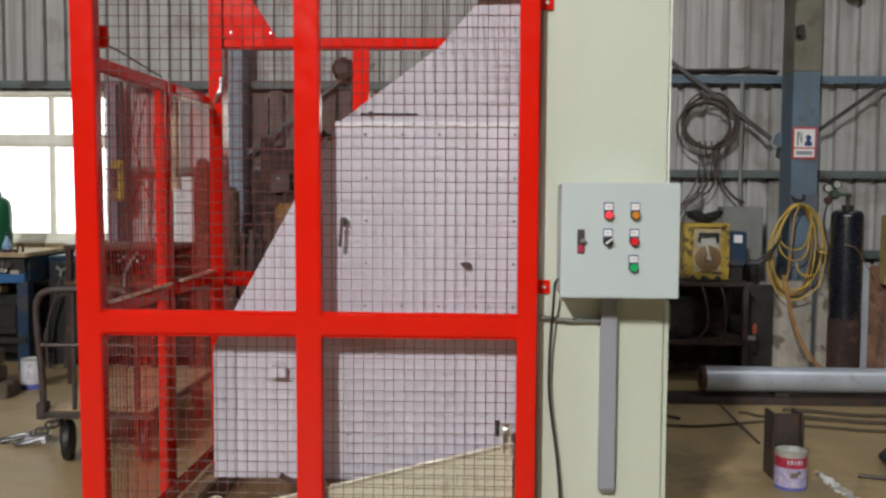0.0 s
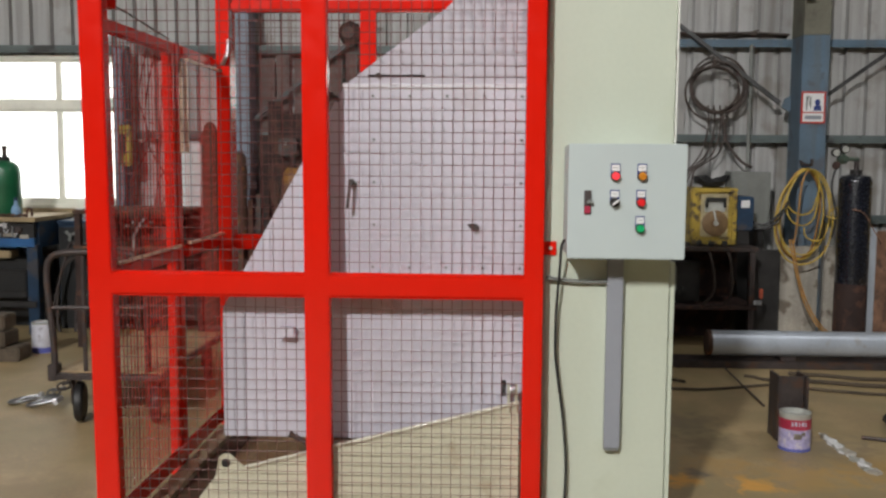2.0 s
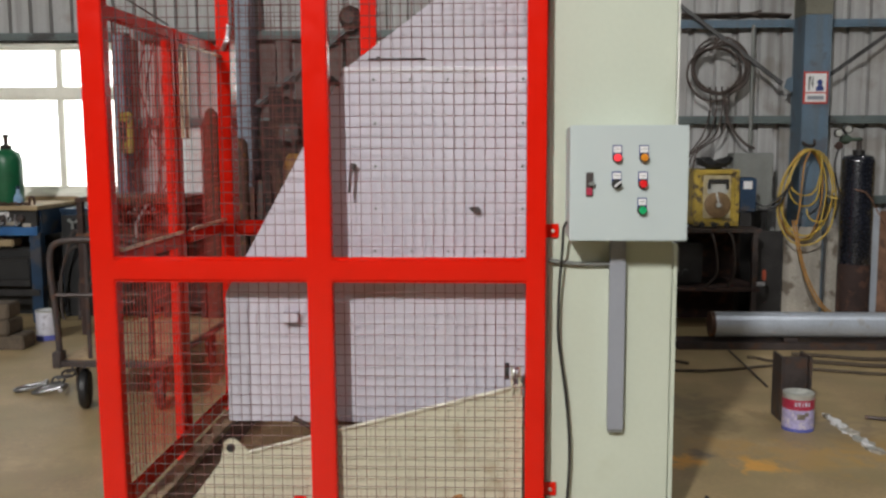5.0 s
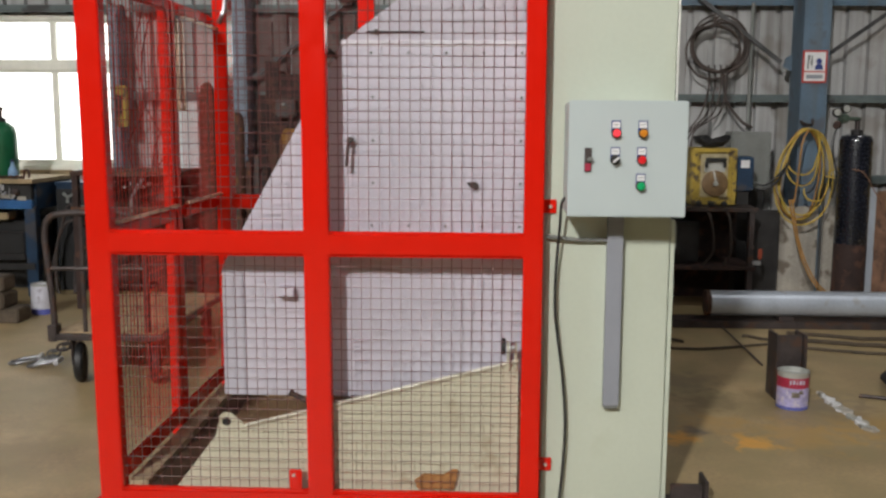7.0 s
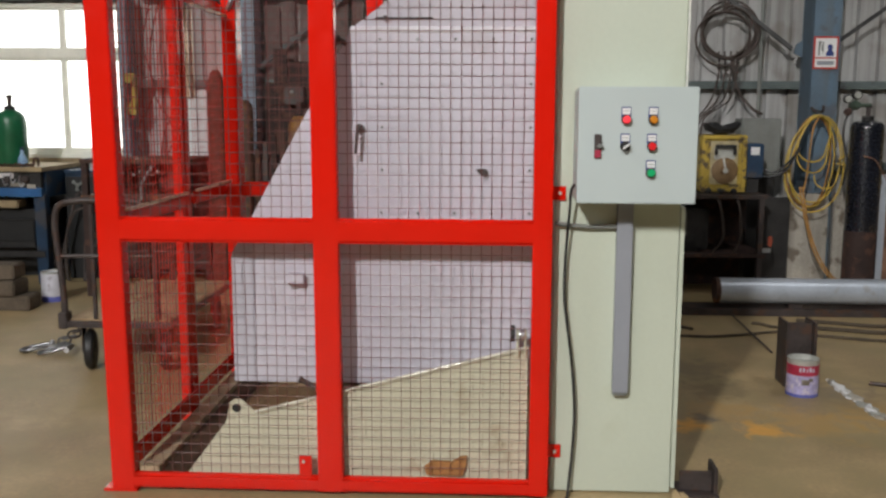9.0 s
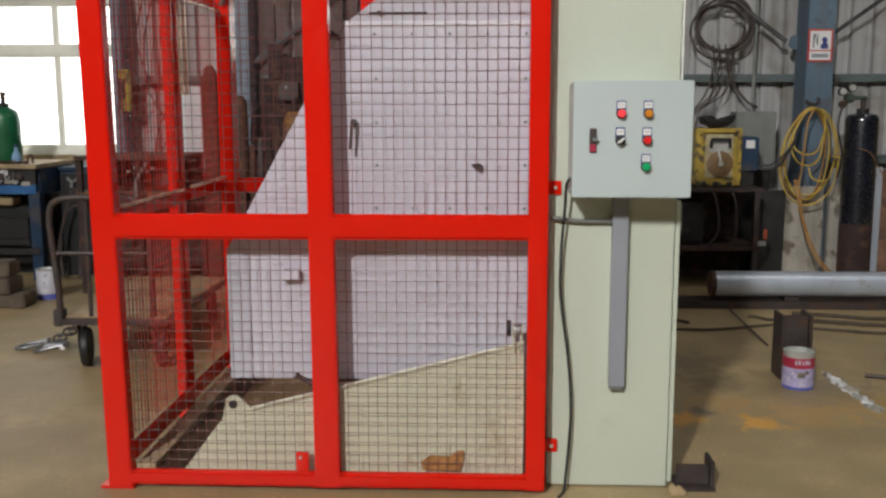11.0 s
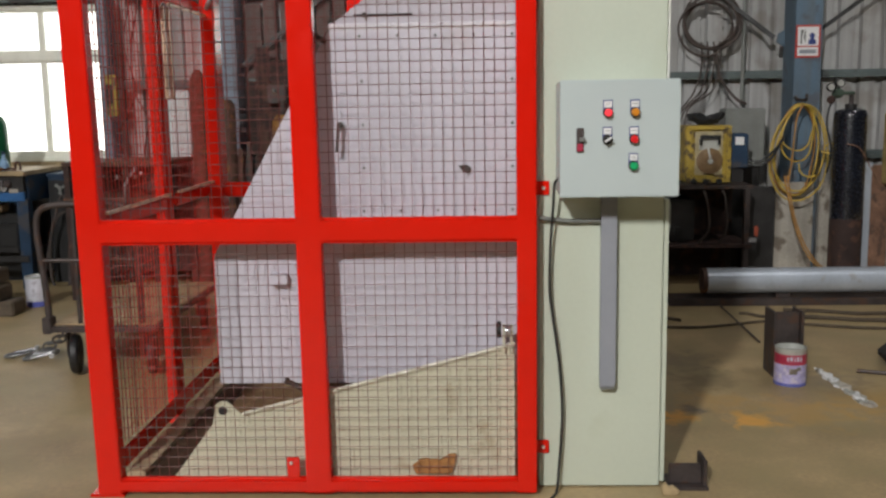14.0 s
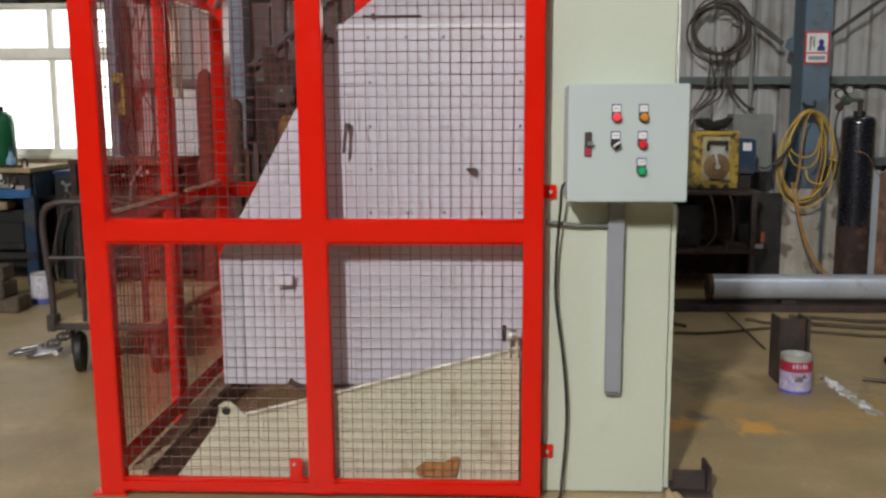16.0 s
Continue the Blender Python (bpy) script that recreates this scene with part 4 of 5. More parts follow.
for z in (0.945, 0.50):
    part("shelf", box(1.5, 2.66, 3.27, 3.84, z, z + 0.03, 0.003), DARKRUST if z == 0.50 else DARKSTEEL, rack)
part("back_panel", box(1.53, 2.64, 3.79, 3.80, 0.18, 0.94, 0), DARKRUST, rack)
ps = thing("welding_power_source", (2.0, 3.5, 0.531), "dark dusty welding power source on the rack shelf", "welder")
part("body", box(1.72, 2.25, 3.36, 3.74, 0.545, 0.86, 0.012), DARK, ps)
part("front_plate", box(1.75, 2.22, 3.352, 3.3595, 0.57, 0.84, 0.003), DARK, ps)
for x in (1.85, 2.12):
    part("socket", lathe(((0.03, 0), (0.03, 0.02), (0.018, 0.024), (0, 0.024)), (x, 3.352, 0.63), 14, (0, -1, 0)), BLACK, ps, smooth=True)
    part("foot", box(x - 0.04, x + 0.04, 3.38, 3.72, 0.5305, 0.5445, 0.002), DARK, ps)
for k in range(2):
    solo("rack_cable", sweep(curve(((2.28 + 0.14 * k, 3.42, 0.98), (2.30 + 0.14 * k, 3.24, 0.90), (2.33 + 0.13 * k, 3.24, 0.66), (2.26 + 0.16 * k, 3.28, 0.535))), 0.010, 7), OLDHOSE, "dusty cable hanging from the wire feeder", "cable", "cables of the wire feeder", smooth=True)
fd = thing("wire_feeder", (2.34, 3.55, 0.975), "yellow dented welding wire feeder on the rack", "wire feeder")
part("body", box(2.18, 2.525, 3.42, 3.75, 0.985, 1.415, 0.012), YELLOW, fd)
for z in (0.985, 1.385):
    part("front_rim", box(2.185, 2.52, 3.395, 3.419, z, z + 0.028, 0.004), YELLOW, fd)
for x in (2.185, 2.485):
    part("front_rim", box(x, x + 0.034, 3.395, 3.419, 1.014, 1.384, 0.004), YELLOW, fd)
part("front_panel", box(2.250, 2.455, 3.400, 3.419, 1.045, 1.372, 0.006), CREAMYELLOW, fd)
part("drive_plate", box(2.275, 2.43, 3.388, 3.3995, 1.235, 1.325, 0.004), TINRIM, fd, "silvery wire drive plate")
part("spool", lathe(((0.098, 0), (0.098, 0.018), (0.085, 0.022), (0.03, 0.022), (0.028, 0.035), (0, 0.036)), (2.355, 3.399, 1.150), 28, (0, -1, 0)), SPOOL, fd, "dull brass-coloured wire spool", True)
part("hub", lathe(((0.020, 0), (0.018, 0.02), (0, 0.022)), (2.355, 3.365, 1.150), 14, (0, -1, 0)), TINRIM, fd, "silvery spool hub", True)
part("clamp_arm", bar((2.335, 3.37, 1.265), (2.355, 3.36, 1.17), 0.014, 0.010, 0.003), TINRIM, fd)
h = box(2.275, 2.43, 3.35, 3.372, 1.318, 1.345, 0.005)
for x in (2.275, 2.412):
    box(x, x + 0.018, 3.355, 3.387, 1.27, 1.317, 0.003, h)
part("handle", h, BLACK, fd)
for x in (2.24, 2.33, 2.43):
    part("socket", lathe(((0.022, 0), (0.022, 0.03), (0.012, 0.032), (0, 0.032)), (x, 3.40, 0.995), 12, (0, -1, 0)), BLACK, fd, smooth=True)
hat = lathe(((0.05, 0), (0.15, 0.02), (0.17, 0.05), (0.12, 0.06), (0.06, 0.075), (0, 0.07)), (2.36, 3.56, 1.416), 20)
for v in hat.verts:
    u = v.co.x - 2.36
    v.co.z += 0.35 * abs(u) - 0.02 + 0.02 * math.sin(40 * u + 17 * v.co.y) if v.co.z > 1.42 else 0
    v.co.x = 2.36 + 0.84 * u
    v.co.y = 3.56 + 0.7 * (v.co.y - 3.56)
solo("leather_hat", hat, BLACK, "crumpled black leather cap lying on the wire feeder", "cap", smooth=True)
bb = thing("junction_box", (2.6, 3.6, 0.975), "blue electrical box with a white label", "electrical box")
part("body", box(2.53, 2.665, 3.46, 3.70, 1.09, 1.35, 0.008), BENCHBLUE, bb)
part("label_plate", box(2.565, 2.63, 3.455, 3.459, 1.265, 1.325, 0), LABEL, bb)
part("foot", box(2.55, 2.645, 3.5, 3.66, 0.975, 1.089, 0.004), DARK, bb)
gc = thing("grey_cabinet", (2.7, 3.9, 0), "dull grey metal switch cabinet by the wall", "cabinet")
part("body", box(2.59, 2.905, 3.86, 4.08, 1.07, 1.535, 0.008), GREYBOX, gc)
part("door", box(2.605, 2.89, 3.845, 3.858, 1.09, 1.515, 0.006), GREYBOX, gc)
part("stand", box(2.60, 2.88, 3.90, 4.04, 0.0, 1.069, 0.004), DARK, gc)
for k in range(2):
    solo("box_cable", sweep(curve(((2.666, 3.56, 1.16 - 0.05 * k), (2.76, 3.52, 1.13 - 0.03 * k), (2.86, 3.52, 1.20 - 0.04 * k), (2.96, 3.56, 1.30 + 0.02 * k))), 0.009, 7), BLACK, "black cable running from the blue box to the column", "cable", "cables of the blue box", smooth=True)
carry(0.985, (0.05, 4.30, 2.0), (-0.025, 4.90, 1.75))
solo("wall_pipe", sweep([(2.86, 4.17, 1.60), (2.86, 4.17, 2.65)], 0.016, 8), GREYBOX, "thin grey conduit up the wall", "conduit", smooth=True)
carry(1.008, (2.34, 3.40, 1.2), (2.299, 4.05, 1.006))
# dark sheet added to darken the gap between rack and board
solo("filler_sheet", box(2.685, 2.93, 3.62, 3.64, 0.0, 0.93, 0.003), DARK, "dark sheet added to fill the gap beside the rack", "sheet")
tb = thing("spray_gun", (2.68, 3.35, 0), "orange handled tool hanging on the rack", "tool")
part("grip", box(2.668, 2.697, 3.24, 3.265, 0.59, 0.67, 0.008), ORANGEGRIP, tb)
part("nozzle", box(2.63, 2.69, 3.245, 3.26, 0.545, 0.579, 0.004), STEEL, tb)

for x0, x1, y0, h, nm in ((2.94, 3.255, 3.70, 0.953, "weathered grey sheet board leaning by the column"), (3.305, 3.48, 3.72, 0.958, "weathered pale sheet board leaning by the column")):
    solo("sheet_board", box(x0, x1, y0, y0 + 0.025, 0.0, h, 0.004), PLY, nm, "board", group="boards by the column")


def gas_cylinder(x, y, r, h, material, label, z0=0.0, dome=0.15):
    g = thing("gas_cylinder", (x, y, z0), label, "gas cylinder")
    part("shell", lathe(((r * 0.9, 0), (r, 0.02), (r, h - dome), (r * 0.97, h - 0.6 * dome), (r * 0.86, h - 0.27 * dome), (r * 0.55, h - 0.07 * dome), (r * 0.33, h), (0, h)), (x, y, z0), 32), material, g, smooth=True)
    part("collar", lathe(((r * 0.36, 0), (r * 0.36, 0.03), (r * 0.2, 0.032), (0, 0.032)), (x, y, z0 + h), 16), DARK, g, smooth=True)
    part("valve", lathe(((0.018, 0), (0.018, 0.06), (0.024, 0.062), (0.024, 0.085), (0, 0.088)), (x, y, z0 + h + 0.032), 12), DARKSTEEL, g, smooth=True)
    return g


g1 = gas_cylinder(3.405, 3.42, 0.119, 1.530, BLACKCYL, "black steel gas cylinder with regulator and worn paint", dome=0.060)
part("rusty_skirt", lathe(((0.1195, 0.02), (0.1197, 0.03), (0.1197, 0.66), (0.1192, 0.70)), (3.405, 3.42, 0), 32), DARKRUST, g1, "brown rusted lower shell", True)
reg = bmesh.new()
sweep([(3.41, 3.40, 1.642), (3.27, 3.38, 1.642)], 0.014, 8, bm=reg)
lathe(((0, -0.045), (0.026, -0.042), (0.036, -0.02), (0.036, 0.02), (0.024, 0.042), (0, 0.045)), (3.285, 3.375, 1.640), 16, (0.25, -1, 0.1), reg)
part("regulator", reg, REGULATOR, g1, smooth=True)
for x, z in ((3.288, 1.716), (3.222, 1.688)):
    part("gauge", lathe(((0.033, 0), (0.033, 0.025), (0.028, 0.028), (0, 0.028)), (x, 3.36, z), 18, (0, -1, 0)), DARK, g1, "round gauge", True)
    part("dial", lathe(((0.025, 0), (0.025, 0.002), (0, 0.002)), (x, 3.3315, z), 18, (0, -1, 0)), TINRIM, g1, "pale dial", True)
    part("gauge_stem", sweep([(x, 3.37, z - 0.02), (3.285, 3.375, 1.645)], 0.008, 8), REGULATOR, g1, smooth=True)
part("hose", sweep(curve(((3.25, 3.36, 1.60), (3.21, 3.34, 1.52), (3.20, 3.33, 1.40), (3.24, 3.33, 1.22), (3.22, 3.35, 1.05))), 0.008, 7), BLACK, g1, smooth=True)
part("knob", lathe(((0.028, 0), (0.031, 0.03), (0.022, 0.045), (0, 0.046)), (3.235, 3.36, 1.598), 12, (-0.5, -1, -0.2)), DARKRUST, g1, "brown adjusting knob", True)
solo("gas_hose", sweep(curve(((3.34, 3.30, 1.27), (3.42, 3.27, 1.24), (3.50, 3.28, 1.12), (3.58, 3.34, 1.02), (3.62, 3.44, 1.0))), 0.0045, 7), RUSTPANEL, "thin faded red gas hose beside the cylinder", "hose", smooth=True)
solo("cylinder_strut", box(3.549, 3.618, 3.50, 3.56, 0.0, 1.117, 0.004), GALV, "pale steel strut standing by the gas cylinder", "strut")
solo("rust_panel", box(3.625, 3.95, 3.55, 3.59, 0.0, 1.09, 0.004), RUSTPANEL, "rusty brown steel panel standing by the wall", "panel")
solo("pale_board", box(3.765, 4.10, 3.41, 3.53, 0.0, 0.953, 0.004), PLY, "pale boarded box standing by the rusty panel", "board")
crate = thing("wooden_crate", (3.88, 3.47, 0.955), "rough yellow wooden crate resting on the pale box", "crate")
part("crate_body", box(3.705, 4.08, 3.415, 3.54, 0.954, 1.486, 0.006), CRATEWOOD, crate)
for k in range(5):
    part("plank", box(3.694 + 0.008 * (k % 2), 4.09, 3.398, 3.414, 0.960 + 0.105 * k, 1.058 + 0.105 * k, 0.004), CRATEWOOD, crate)
solo("tool_bag", prism(((3.745, 1.4865), (4.05, 1.4865), (4.02, 1.66), (3.79, 1.68), (3.765, 1.63)), 3.42, 3.53, 0.02), BLACK, "black tool bag lying on the crate", "bag")
carry(0.985, (0.05, 4.30, 2.0), (-0.025, 4.90, 1.75))
solo("wall_hoist_mark", box(3.74, 3.86, 4.16, 4.295, 3.34, 3.58, 0.01), YELLOW, "small yellow box high on the wall", "box")

carry(1.008, (2.34, 3.40, 1.2), (2.299, 4.05, 1.006))
# coils
random.seed(11)


def hang_loop(left, right, drop, y, lift, bm):
    """One turn of hose over the hook: its reach to both sides, its drop, its depth."""
    turn = []
    for i in range(33):
        a = 2 * math.pi * i / 32
        low = (1 - math.cos(a)) / 2
        x = 3.115 + (left + right) / 2 * min(1, 1.5 * low) + (right - left) / 2 * math.sin(a) * (0.86 + 0.22 * low) + 0.006 * math.sin(3 * a + 40 * left)
        turn.append(Vector((x, y - 0.05 * low, 1.555 + lift - drop * low)))
    return sweep(turn, 0.0066, 7, bm=bm)


hosecoil = thing("hose_coil", (3.05, 3.6, 1.5), "yellow and orange air hoses coiled over a hook on the column", "hose")
yellow, orange = bmesh.new(), bmesh.new()
for left, right, drop, y, lift in ((-0.280, 0.178, 0.735, 3.58, 0.004), (-0.235, 0.162, 0.672, 3.62, 0.012), (-0.178, 0.062, 0.345, 3.60, 0.0), (-0.170, 0.085, 0.445, 3.64, 0.014), (-0.205, 0.128, 0.705, 3.66, 0.006)):
    hang_loop(left, right, drop, y, lift, yellow)
for left, right, drop, y, lift in ((-0.195, 0.105, 0.690, 3.68, 0.0), (-0.222, 0.142, 0.715, 3.70, 0.01)):
    hang_loop(left, right, drop, y, lift, orange)
sweep(curve(((3.24, 3.54, 1.20), (3.31, 3.50, 1.19), (3.33, 3.48, 1.24), (3.29, 3.48, 1.27), (3.24, 3.50, 1.23))), 0.007, 7, bm=yellow)
sweep(curve(((3.08, 3.56, 1.11), (3.09, 3.55, 1.05), (3.13, 3.54, 1.015), (3.19, 3.54, 1.01), (3.23, 3.54, 1.03))), 0.0066, 7, bm=yellow)
sweep(curve(((3.095, 3.56, 1.56), (3.05, 3.55, 1.46), (3.03, 3.54, 1.28), (3.02, 3.54, 1.12), (3.00, 3.54, 0.98))), 0.0066, 7, bm=orange)
part("hose", yellow, HOSE, hosecoil, "yellow rubber hose", True)
part("hose", orange, TAIL, hosecoil, "dirty orange hose", True)
for k in range(2):
    part("hose_tail", sweep(curve(((2.955 + 0.02 * k, 3.50, 1.02), (2.975 + 0.02 * k, 3.46, 0.88), (3.00 + 0.015 * k, 3.43, 0.74), (3.05 + 0.02 * k, 3.40, 0.56), (3.13 + 0.025 * k, 3.37, 0.40), (3.24 + 0.03 * k, 3.36, 0.29))), 0.0066, 7), TAIL, hosecoil, "dirty orange hose tail", True)
part("hook", sweep(curve(((3.10, 3.765, 1.62), (3.10, 3.7, 1.60), (3.10, 3.52, 1.595), (3.10, 3.50, 1.64))), 0.012, 8), DARKSTEEL, hosecoil, smooth=True)
carry(0.985, (0.05, 4.30, 2.0), (-0.025, 4.90, 1.75))
random.seed(5)
pts = []
for k in range(6):
    low = k in (2, 5)
    r, cx, cz = 0.212 + random.uniform(-.022, .026), 2.575 + random.uniform(-.02, .02) - 0.03 * low, 2.29 + random.uniform(-.02, .02) - 0.035 * low
    for i in range(30):
        a = 2 * math.pi * i / 30
        p = Vector((cx + r * math.sin(a) * 1.03, 4.12 + 0.02 * math.sin(a + k) - 0.012 * (k % 3), cz + r * (0.97 + 0.05 * math.sin(1.7 * k)) * math.cos(a) + 0.006 * math.sin(2 * a + 2.3 * k)))
        pts.append(p)
solo("cable_coil", sweep(pts, 0.0095, 6), OLDHOSE, "dusty dark welding cable coiled on the wall", "cable", smooth=True)
for k in range(4):
    x = 2.50 + 0.05 * k
    solo("hanging_cable", sweep(curve(((x, 4.12, 2.14), (x + 0.01, 4.13, 1.95), (x - 0.05, 4.1, 1.74), (x - 0.16 - 0.03 * k, 4.05, 1.60), (x - 0.30, 4.0, 1.45))), 0.007, 6), OLDHOSE, "dark cable hanging from the coil on the wall", "cable", "cables on the wall", smooth=True)
solo("hanging_cable", sweep(curve(((2.62, 4.12, 2.10), (2.66, 4.12, 1.85), (2.78, 4.1, 1.68), (2.88, 4.1, 1.62))), 0.012, 6), OLDHOSE, "dark cable sagging to the grey switch cabinet", "cable", "cables on the wall", smooth=True)
for k in range(4):
    solo("girt_cable", sweep(curve([(2.0 + 0.233 * i, 4.235 - 0.024 * k, 2.711 + 0.004 * k + random.uniform(0, .022)) for i in range(6)]), 0.010, 6), OLDHOSE, "dusty dark cable lying along the upper girt", "cable", "cables on the girt", smooth=True)
for k in range(6):
    solo("wire_end", sweep(curve(((2.75, 4.20, 2.71), (2.78 + 0.02 * k, 4.16, 2.735 + 0.005 * k), (2.84 + 0.015 * k, 4.15, 2.75 + random.uniform(-.03, .04)))), 0.007, 5), OLDHOSE, "frayed dark wire end on the upper girt", "wire", "wire ends on the girt", smooth=True)

carry(0.98, (3.27, 3.89, 2.08), (3.154, 4.4197, 1.858))
sg = thing("safety_sign", (3.26, 3.885, 2.08), "white safety sign with red border on the column", "sign")
part("board", box(3.163, 3.358, 3.882, 3.8885, 1.952, 2.208, 0.001), SIGNRED, sg)
part("picture_field", box(3.178, 3.343, 3.879, 3.8815, 2.045, 2.194, 0), LABEL, sg)
part("text_field", box(3.178, 3.343, 3.879, 3.8815, 1.966, 2.034, 0), LABEL, sg)
part("text_bar", box(3.195, 3.325, 3.8765, 3.8785, 1.985, 2.015, 0), DUCT, sg)
part("pictogram", prism(((3.262, 2.055), (3.322, 2.055), (3.322, 2.085), (3.305, 2.10), (3.315, 2.125), (3.30, 2.145), (3.28, 2.145), (3.268, 2.125), (3.28, 2.10), (3.262, 2.085)), 3.8765, 3.8785), SIGNBLUE, sg)
part("pictogram", prism(((3.20, 2.06), (3.212, 2.06), (3.212, 2.12), (3.225, 2.17), (3.235, 2.17), (3.222, 2.11), (3.24, 2.07), (3.24, 2.17), (3.20, 2.17)), 3.8765, 3.8785), GREYBOX, sg)

# ---- bench and window corner ----
carry(0.995, (-2.90, 3.55, 1.13), (-2.932, 4.05, 0.926))
bench = thing("workbench", (-3.6, 3.9, 0), "blue steel workbench with a worn pale top", "workbench")
part("top", box(-5.2, -2.97, 3.52, 4.27, 1.115, 1.150, 0.004), PALEWOOD, bench)
part("upstand", box(-5.2, -2.97, 4.271, 4.29, 1.116, 1.185, 0.003), PALEWOOD, bench)
# the dark aprons carry the shade of the recesses below the top
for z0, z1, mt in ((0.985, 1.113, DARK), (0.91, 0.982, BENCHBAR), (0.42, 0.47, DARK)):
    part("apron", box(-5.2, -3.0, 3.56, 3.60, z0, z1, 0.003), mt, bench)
part("side_apron", box(-3.015, -2.99, 3.62, 4.25, 0.90, 1.113, 0.003), BENCHBLUE, bench)
for x in (-3.03, -5.1):
    for y in (3.62, 4.2):
        part("leg", box(x - 0.045, x + 0.045, y - 0.045, y + 0.045, 0, 0.929, 0.004), BENCHBLUE, bench)
part("shelf", box(-5.15, -3.08, 3.67, 4.15, 0.472, 0.49, 0.003), DARKSTEEL, bench)
for x in (-3.27, -3.12):
    part("knob", lathe(((0.03, 0), (0.03, 0.02), (0.02, 0.03), (0, 0.03)), (x, 3.559, 1.05), 12, (0, -1, 0)), DARKSTEEL, bench, smooth=True)
part("tag", box(-3.45, -3.22, 3.554, 3.5585, 1.06, 1.10, 0), LABEL, bench)
solo("stored_plank", box(-5.1, -3.22, 3.60, 3.75, 0.815, 0.875, 0.010), PALEWOOD, "pale timber plank stored under the bench", "plank")
# black block, sheet and crate put the shade under the bench into colour
solo("bench_shade_block", box(-5.1, -3.09, 3.68, 4.1, 0.491, 0.80, 0.01), BLACK, "black block on the bench shelf, added for the shade there", "stock")
solo("bench_shade_sheet", box(-5.1, -3.09, 3.98, 4.05, 0.0, 0.72, 0.01), BLACK, "black sheet added for the shade under the bench", "stock")
crate = thing("tool_crate", (-4.0, 3.64, 0.50), "tool crate under the bench, black for the shade there", "crate")
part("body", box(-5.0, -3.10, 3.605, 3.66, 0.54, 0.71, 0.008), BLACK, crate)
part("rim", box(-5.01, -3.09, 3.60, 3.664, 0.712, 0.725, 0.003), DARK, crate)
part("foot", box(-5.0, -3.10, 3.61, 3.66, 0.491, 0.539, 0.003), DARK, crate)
for k, (x, z) in enumerate(((-3.30, 1.03), (-3.24, 1.05), (-3.17, 1.02))):
    solo("hook", sweep(curve(((x, 3.553, z + 0.06), (x, 3.545, z), (x + 0.02, 3.54, z - 0.025), (x + 0.04, 3.545, z))), 0.006, 6), STEEL, "bright steel hook hanging on the bench front", "hook", "hooks on the bench", smooth=True)
# cabinet added as dark filler beside the bench, its doors black for the darkness there
tc = thing("filler_cabinet", (-2.6, 3.9, 0), "dark navy cabinet added to fill the dark space beside the bench", "cabinet")
part("body", box(-2.955, -2.20, 3.90, 4.22, 0.05, 1.075, 0.008), BENCHBLUE, tc)
part("top", box(-2.957, -2.18, 3.88, 4.24, 1.076, 1.105, 0.005), BENCHBLUE, tc)
for x0, x1 in ((-2.95, -2.585), (-2.575, -2.21)):
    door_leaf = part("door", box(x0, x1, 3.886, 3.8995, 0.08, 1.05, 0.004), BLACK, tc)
    part("handle", box((x0 + x1) / 2 - 0.05, (x0 + x1) / 2 + 0.05, 3.872, 3.8855, 0.86, 0.885, 0.004), DARKSTEEL, door_leaf)
part("plinth", box(-2.93, -2.22, 3.92, 4.2, 0.0, 0.0495, 0), DARK, tc)
fan = thing("fan_blade", (-2.80, 3.80, 1.0), "small pale three-bladed fan wheel leaning on the cabinet", "fan")
part("hub", lathe(((0.016, 0), (0.016, 0.015), (0, 0.018)), (-2.84, 3.868, 0.985), 12, (0, -1, 0)), GREYBOX, fan, smooth=True)
for k in range(3):
    a = 2.1 * k + 0.4
    part("blade", prism([(-2.84 + 0.012 * math.cos(a - 0.6), 0.985 + 0.012 * math.sin(a - 0.6)), (-2.84 + 0.052 * math.cos(a - 0.3), 0.985 + 0.052 * math.sin(a - 0.3)), (-2.84 + 0.052 * math.cos(a + 0.3), 0.985 + 0.052 * math.sin(a + 0.3)), (-2.84 + 0.012 * math.cos(a + 0.6), 0.985 + 0.012 * math.sin(a + 0.6))], 3.860, 3.864), GREYBOX, fan)
gas_cylinder(-3.30, 3.72, 0.122, 0.45, GREEN, "short green gas cylinder standing on the workbench", 1.151)
bt = thing("plastic_bottle", (-3.17, 3.62, 1.151), "small clear bluish plastic bottle on the bench", "bottle")
part("body", lathe(((0.036, 0), (0.038, 0.05), (0.032, 0.07), (0.016, 0.10), (0.013, 0.13), (0, 0.13)), (-3.17, 3.62, 1.151), 16), BOTTLE, bt, smooth=True)
part("cap", lathe(((0.015, 0), (0.015, 0.025), (0, 0.026)), (-3.17, 3.62, 1.281), 12), BENCHBLUE, bt, smooth=True)
ch = bmesh.new()
pts = []
for k in range(7):
    pts += [(-3.36 + 0.045 * k, 3.58, 1.160), (-3.34 + 0.045 * k, 3.55 + 0.02 * (k % 2), 1.172)]
sweep(curve([*pts, (-3.05, 3.55, 1.16), (-3.04, 3.55, 1.215), (-3.01, 3.55, 1.215), (-3.005, 3.55, 1.16)]), 0.009, 6, bm=ch)
solo("chain", ch, RUST, "rusty chain and shackle lying on the bench edge", "chain", smooth=True)

for x, z, w in ((-3.20, 1.01, 0.05), (-3.08, 0.995, 0.035)):
    part("scuff_tag", box(x - w, x + w, 3.555, 3.5585, z - 0.016, z + 0.016, 0.001), PLY, bench, "scuffed pale tag on the apron")
random.seed(21)
heap = thing("hose_heap", (-2.72, 3.75, 0), "heap of grey old hoses hanging beside the bench", "hose")
